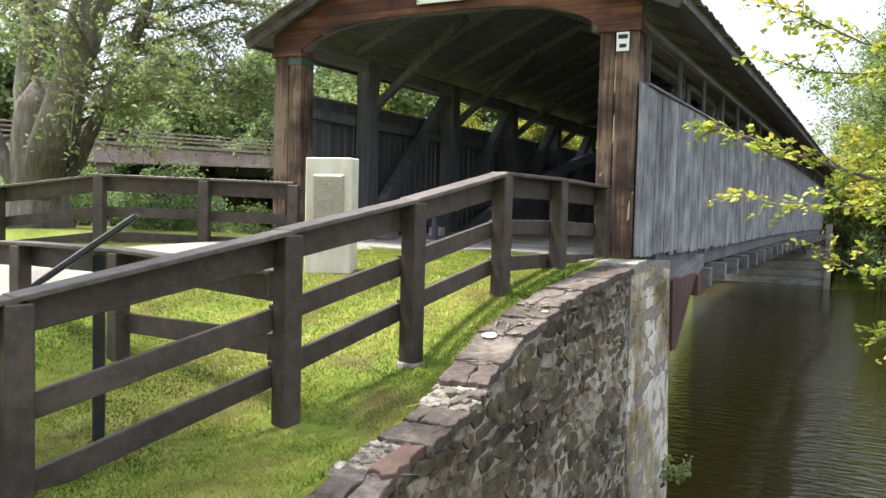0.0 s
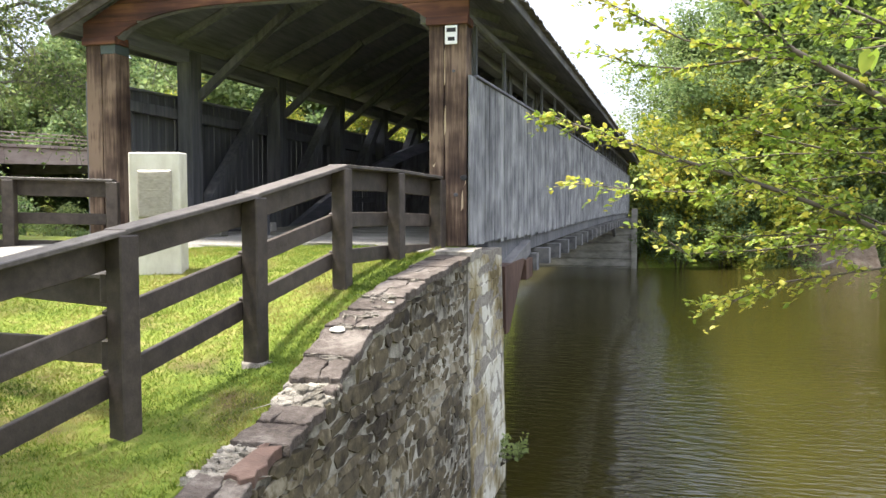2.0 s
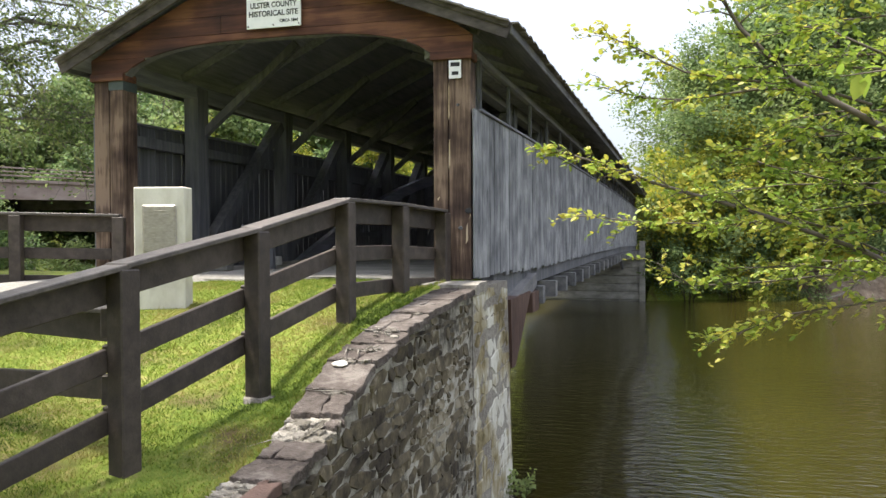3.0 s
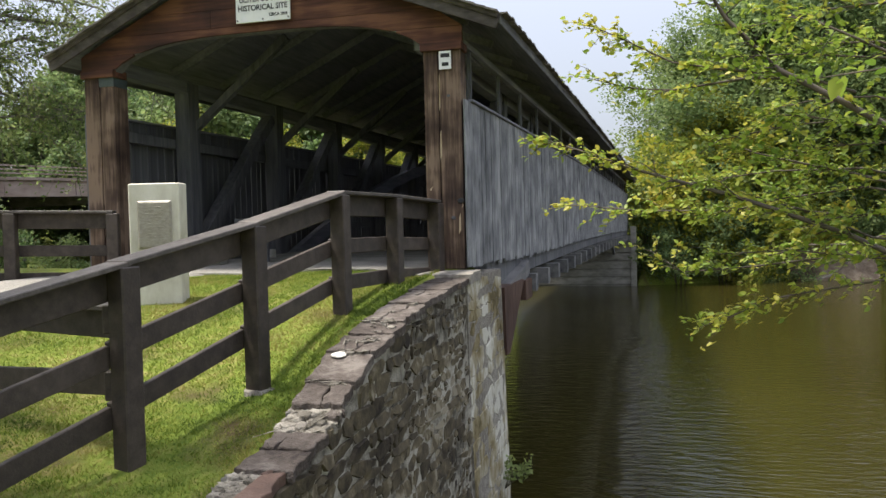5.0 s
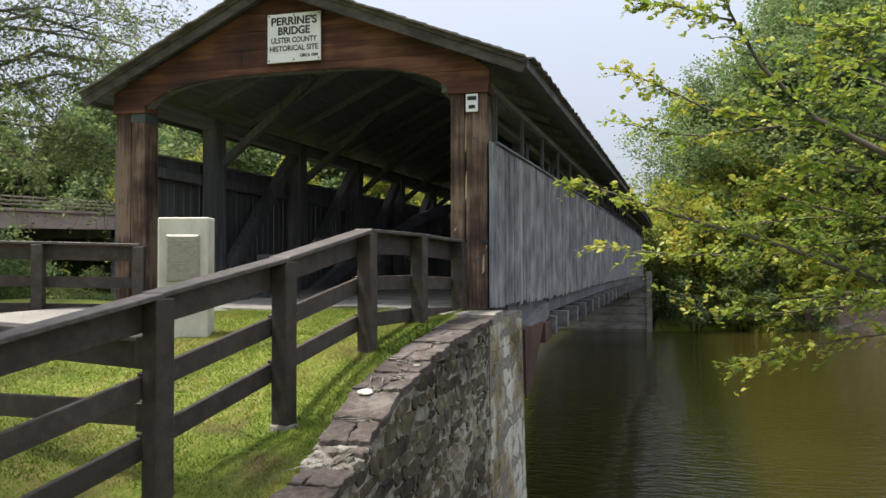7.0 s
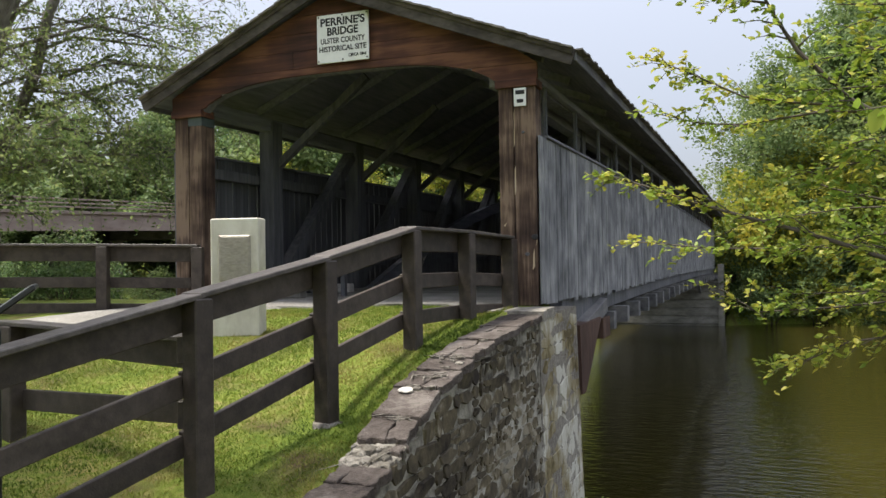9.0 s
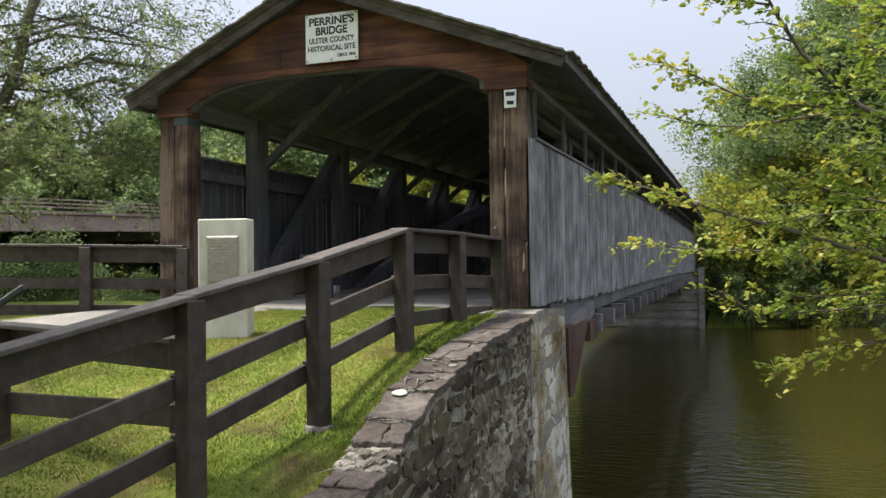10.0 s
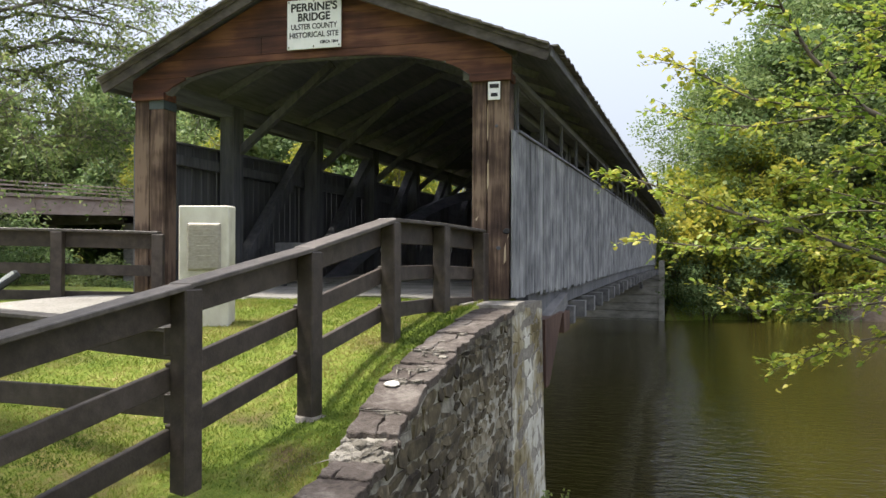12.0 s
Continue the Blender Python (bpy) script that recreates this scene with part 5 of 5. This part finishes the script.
def grass_blades():
    rng = np.random.default_rng(6)
    n = 270000
    x = rng.uniform(-6.5, -0.25, n)
    y = -8.5 + 8.5 * rng.random(n) ** 0.9
    keep = on_lawn(x, y)
    x, y = x[keep], y[keep]
    keep = np.array([rng.random() > 0.45 * worn(float(a), float(b)) for a, b in zip(x, y)])
    x, y = x[keep], y[keep]
    z = np.array([ground_z(float(a), float(b)) for a, b in zip(x, y)])
    n = len(x)
    h = 0.014 + 0.02 * rng.random(n)
    tuft = (np.abs(x + 0.26) < 0.06) | (rng.random(n) < 0.01)
    h[tuft] *= 1.8
    az = rng.uniform(0, 6.28, n)
    w = 0.003 + 0.003 * rng.random(n)
    lean = rng.normal(size=(n, 2)) * 0.018
    base = np.stack([x, y, z - 0.004], 1)
    side = np.stack([np.cos(az) * w, np.sin(az) * w, np.zeros(n)], 1)
    tip = base + np.stack([lean[:, 0], lean[:, 1], h], 1)
    V = np.stack([base - side, base + side, tip], 1).reshape(-1, 3)
    me = bpy.data.meshes.new("grass")
    me.vertices.add(3 * n)
    me.vertices.foreach_set("co", V.astype(np.float32).ravel())
    me.loops.add(3 * n)
    me.loops.foreach_set("vertex_index", np.arange(3 * n, dtype=np.int32))
    me.polygons.add(n)
    me.polygons.foreach_set("loop_start", np.arange(0, 3 * n, 3, dtype=np.int32))
    me.update(calc_edges=True)
    me.materials.append(GRASS)
    tagged(new("grass", me), "short mown lawn grass, bright and yellowish green", "grass", kind="stuff")


grass_blades()

# ---- stones of the walls ----
def stone_mesh(rng, mat, depth=0.07, inset=0.05):
    """A rough block, about 1 by 1 in y and z, its broken face towards +x."""
    bm = bmesh.new()
    ring = []
    n = rng.choice((5, 6, 6, 7))
    off = rng.uniform(0, 1)
    for k in range(n):
        a = 2 * math.pi * (k + off + rng.uniform(-.22, .22)) / n
        c, s = math.cos(a), math.sin(a)
        q = max(abs(c), abs(s)) ** 0.8
        ring.append(Vector((0, 0.52 * c / q, 0.52 * s / q)))
    back = [bm.verts.new(p + Vector((-depth, 0, 0))) for p in ring]
    rim = [bm.verts.new(p + Vector((rng.uniform(-.012, .002), 0, 0))) for p in ring]
    fx, ty, tz = rng.uniform(0.002, 0.016), rng.uniform(-.02, .02), rng.uniform(-.02, .02)
    face = [bm.verts.new(p * (1 - inset * rng.uniform(0.6, 2.2)) + Vector((fx + ty * p.y + tz * p.z, 0, 0))) for p in ring]
    for a, b in ((back, rim), (rim, face)):
        for k in range(n):
            bm.faces.new((a[k], a[(k + 1) % n], b[(k + 1) % n], b[k]))
    bm.faces.new(face)
    bmesh.ops.recalc_face_normals(bm, faces=bm.faces[:])
    return mesh_of("stone", bm, mat)


rng = random.Random(41)
dark_kinds = [stone_mesh(rng, STONE) for k in range(22)]
pale_kinds = [stone_mesh(rng, STONE_LIGHT, inset=0.10) for k in range(14)]


def drift(y, z):
    """Wandering of the courses."""
    return 0.05 * noise.noise(Vector((y * 0.9, z * 0.6, 3.1))) + 0.025 * noise.noise(Vector((y * 3.1, z * 2.0, 8.4)))


places = []
z = -0.10
while z > -4.0:
    h = rng.choice((0.05, 0.07, 0.09, 0.12, 0.16)) * rng.uniform(0.9, 1.15)
    y = -7.4 + rng.uniform(-.2, .2)
    while y < -0.60:
        w = rng.choice((0.08, 0.13, 0.19, 0.26, 0.38)) * rng.uniform(0.8, 1.2)
        yc = y + w / 2
        zc = z - h / 2 + drift(yc, z)
        if yc + w / 2 < -0.55 and zc + h / 2 < wall_z(yc) - 0.07:
            if h > 0.11 and w < 0.24 and rng.random() < 0.4:      # two thin stones in place of a thick one
                places += [(yc, zc + h * 0.26, w, h * 0.46), (yc, zc - h * 0.25, w, h * 0.47)]
            else:
                places.append((yc, zc, w, h))
        y += w
    z -= h
places.sort(key=lambda p: abs(p[0] + 3.6) * 0.5 + abs(p[1] + 1.1))
rest_v, rest_f = [], []
for i, (yc, zc, w, h) in enumerate(places):
    x = WALL_OUT + 0.10 * (-zc) / 5 + rng.uniform(-0.016, 0.004)
    m = Matrix.Translation((x, yc, zc)) @ Matrix.Rotation(rng.uniform(-.11, .11), 4, "X") @ Matrix.Rotation(rng.uniform(-.03, .03), 4, "Z") @ Matrix.Diagonal((1.2, w * rng.uniform(0.94, 1.06), h * rng.uniform(0.90, 1.06), 1))
    me = rng.choice(dark_kinds)
    if i < 300:
        piece("stone", me, wing, m)
    else:
        b = len(rest_v)
        rest_v += [m @ v.co for v in me.vertices]
        rest_f += [[b + k for k in p.vertices] for p in me.polygons]
me = bpy.data.meshes.new("stones")
me.from_pydata(rest_v, [], rest_f)
me.materials.append(STONE_REST)
tagged(hang(new("stones", me), wing), kind="stuff")
z = -0.14
while z > -4.0:
    h = rng.uniform(0.12, 0.32)
    y = -0.56
    right = 1.45 + 0.6 * (-z) / 4.9
    while y < right - 0.1:
        w = min(rng.uniform(0.18, 0.65), right - y)
        m = Matrix.Translation((0.168 + rng.uniform(-.006, .006), y + w / 2, z - h / 2)) @ Matrix.Rotation(rng.uniform(-.05, .05), 4, "X") @ Matrix.Diagonal((0.5, w * 1.14, h * rng.uniform(1.08, 1.2), 1))
        piece("stone", rng.choice(pale_kinds), abut, m)
        y += w
    z -= h


def flag(y0, y1, x0, x1, mat, lift=0.0, thick=0.07, rough=0.03):
    """One cap slab with a broken outline, following the fall of the wall."""
    out = []
    for (xa, ya), (xb, yb) in zip(((x0, y0), (x1, y0), (x1, y1), (x0, y1)), ((x1, y0), (x1, y1), (x0, y1), (x0, y0))):
        for u in (0.0, 0.2, 0.42, 0.6, 0.8):
            out.append((xa + (xb - xa) * u + rng.uniform(-rough, rough), ya + (yb - ya) * u + rng.uniform(-rough, rough)))
    ym = (y0 + y1) / 2
    slope = (wall_z(y1) - wall_z(y0)) / max(y1 - y0, 0.05) * 0.8
    tx = rng.uniform(-.02, .02)
    def top(x, y):
        return wall_z(ym) + slope * (y - ym) + tx * (x - (x0 + x1) / 2) + lift
    bm = bmesh.new()
    prism(bm, [Vector((x, y, top(x, y))) for x, y in out], (0, 0, -thick))
    es = [e for e in bm.edges if all(abs(v.co.z - top(v.co.x, v.co.y)) < 0.004 for v in e.verts)]
    bmesh.ops.bevel(bm, geom=es, offset=0.006, segments=1, affect="EDGES", profile=0.5)
    part("capstone", bm, mat, wing)


IN, OUT = -0.20, 0.18
# whole slabs: from, to, and where a crack runs along them, if one does
slabs = ((-8.2, -7.55, None), (-7.55, -6.9, -0.02), (-6.9, -6.3, None), (-6.3, -5.82, 0.02), (-5.42, -5.12, None), (-5.12, -4.86, -0.06), (-4.56, -4.27, 0.0),
         (-4.265, -3.86, None), (-3.85, -3.45, 0.02), (-3.45, -3.12, None), (-3.12, -2.80, -0.05), (-2.80, -2.45, 0.05), (-2.45, -2.0, None), (-2.0, -1.6, -0.04), (-1.6, -1.1, None), (-1.1, -0.58, 0.0))
for y, y1, cut in slabs:
    skew = rng.uniform(-.05, .05)
    xi, xo = IN + rng.uniform(-.035, .03), OUT + rng.uniform(-.02, .02)
    if cut is not None:
        flag(y + 0.002, y1 - 0.002 + skew * 0.4, xi, cut - 0.003, CAPSTONE, lift=rng.uniform(-.010, .006), rough=0.018)
        flag(y + 0.002, y1 - 0.002 - skew * 0.4, cut + 0.003, xo, CAPSTONE, lift=rng.uniform(-.010, .006), rough=0.018)
    else:
        flag(y + 0.002, y1 - 0.002, xi, xo, CAPSTONE, lift=rng.uniform(-.008, .008), rough=0.018)
# broken mortar and rubble where slabs are lost, with a few left in it
for y, y1, n in ((-4.88, -4.52, 46), (-5.85, -5.40, 44)):
    for k in range(n):
        cx, cy, r = rng.uniform(-0.19, 0.14 if y > -5 else 0.02), rng.uniform(y, y1), rng.uniform(0.02, 0.07)
        flag(cy - r * 0.7, cy + r * 0.7, cx - r, cx + r, rng.choice((RUBBLE, RUBBLE, MORTAR)), lift=rng.uniform(-.05, -.02), thick=0.07, rough=r * 0.35)
flag(-5.84, -5.44, 0.02, 0.17, CAPSTONE_RED)
flag(-4.64, -4.54, 0.09, 0.18, CAPSTONE, lift=-0.02, thick=0.05)
bm = bmesh.new()
bmesh.ops.create_icosphere(bm, subdivisions=2, radius=1.0)
for v in bm.verts:
    k = 1 + 0.25 * noise.noise(v.co * 1.7 + Vector((4, 1, 2)))
    v.co = Vector((-0.10 + 0.065 * k * v.co.x, -3.91 + 0.06 * k * v.co.y, wall_z(-3.91) + 0.014 * k * v.co.z + 0.16 * 0.075 * v.co.y))
part("quartz_stone", bm, WHITE_STONE, wing, "small white quartz stone")
# thin lime veins smeared along the joints
for k in range(44):
    y = rng.choice((-4.27, -3.86, -3.62, -3.45, -3.3, -3.12, -2.8, -2.45, -2.0)) + rng.gauss(0, 0.035)
    x, r = rng.uniform(-0.16, 0.13), rng.uniform(0.012, 0.04)
    flag(y - r * rng.uniform(0.15, 0.8), y + r * rng.uniform(0.15, 0.8), x - r, x + r, MORTAR, lift=rng.uniform(0.004, 0.009), thick=0.03, rough=r * 0.3)
flag(-0.60, -0.02, -0.55, 0.20, MORTAR, lift=0.04, thick=0.12, rough=0.02)
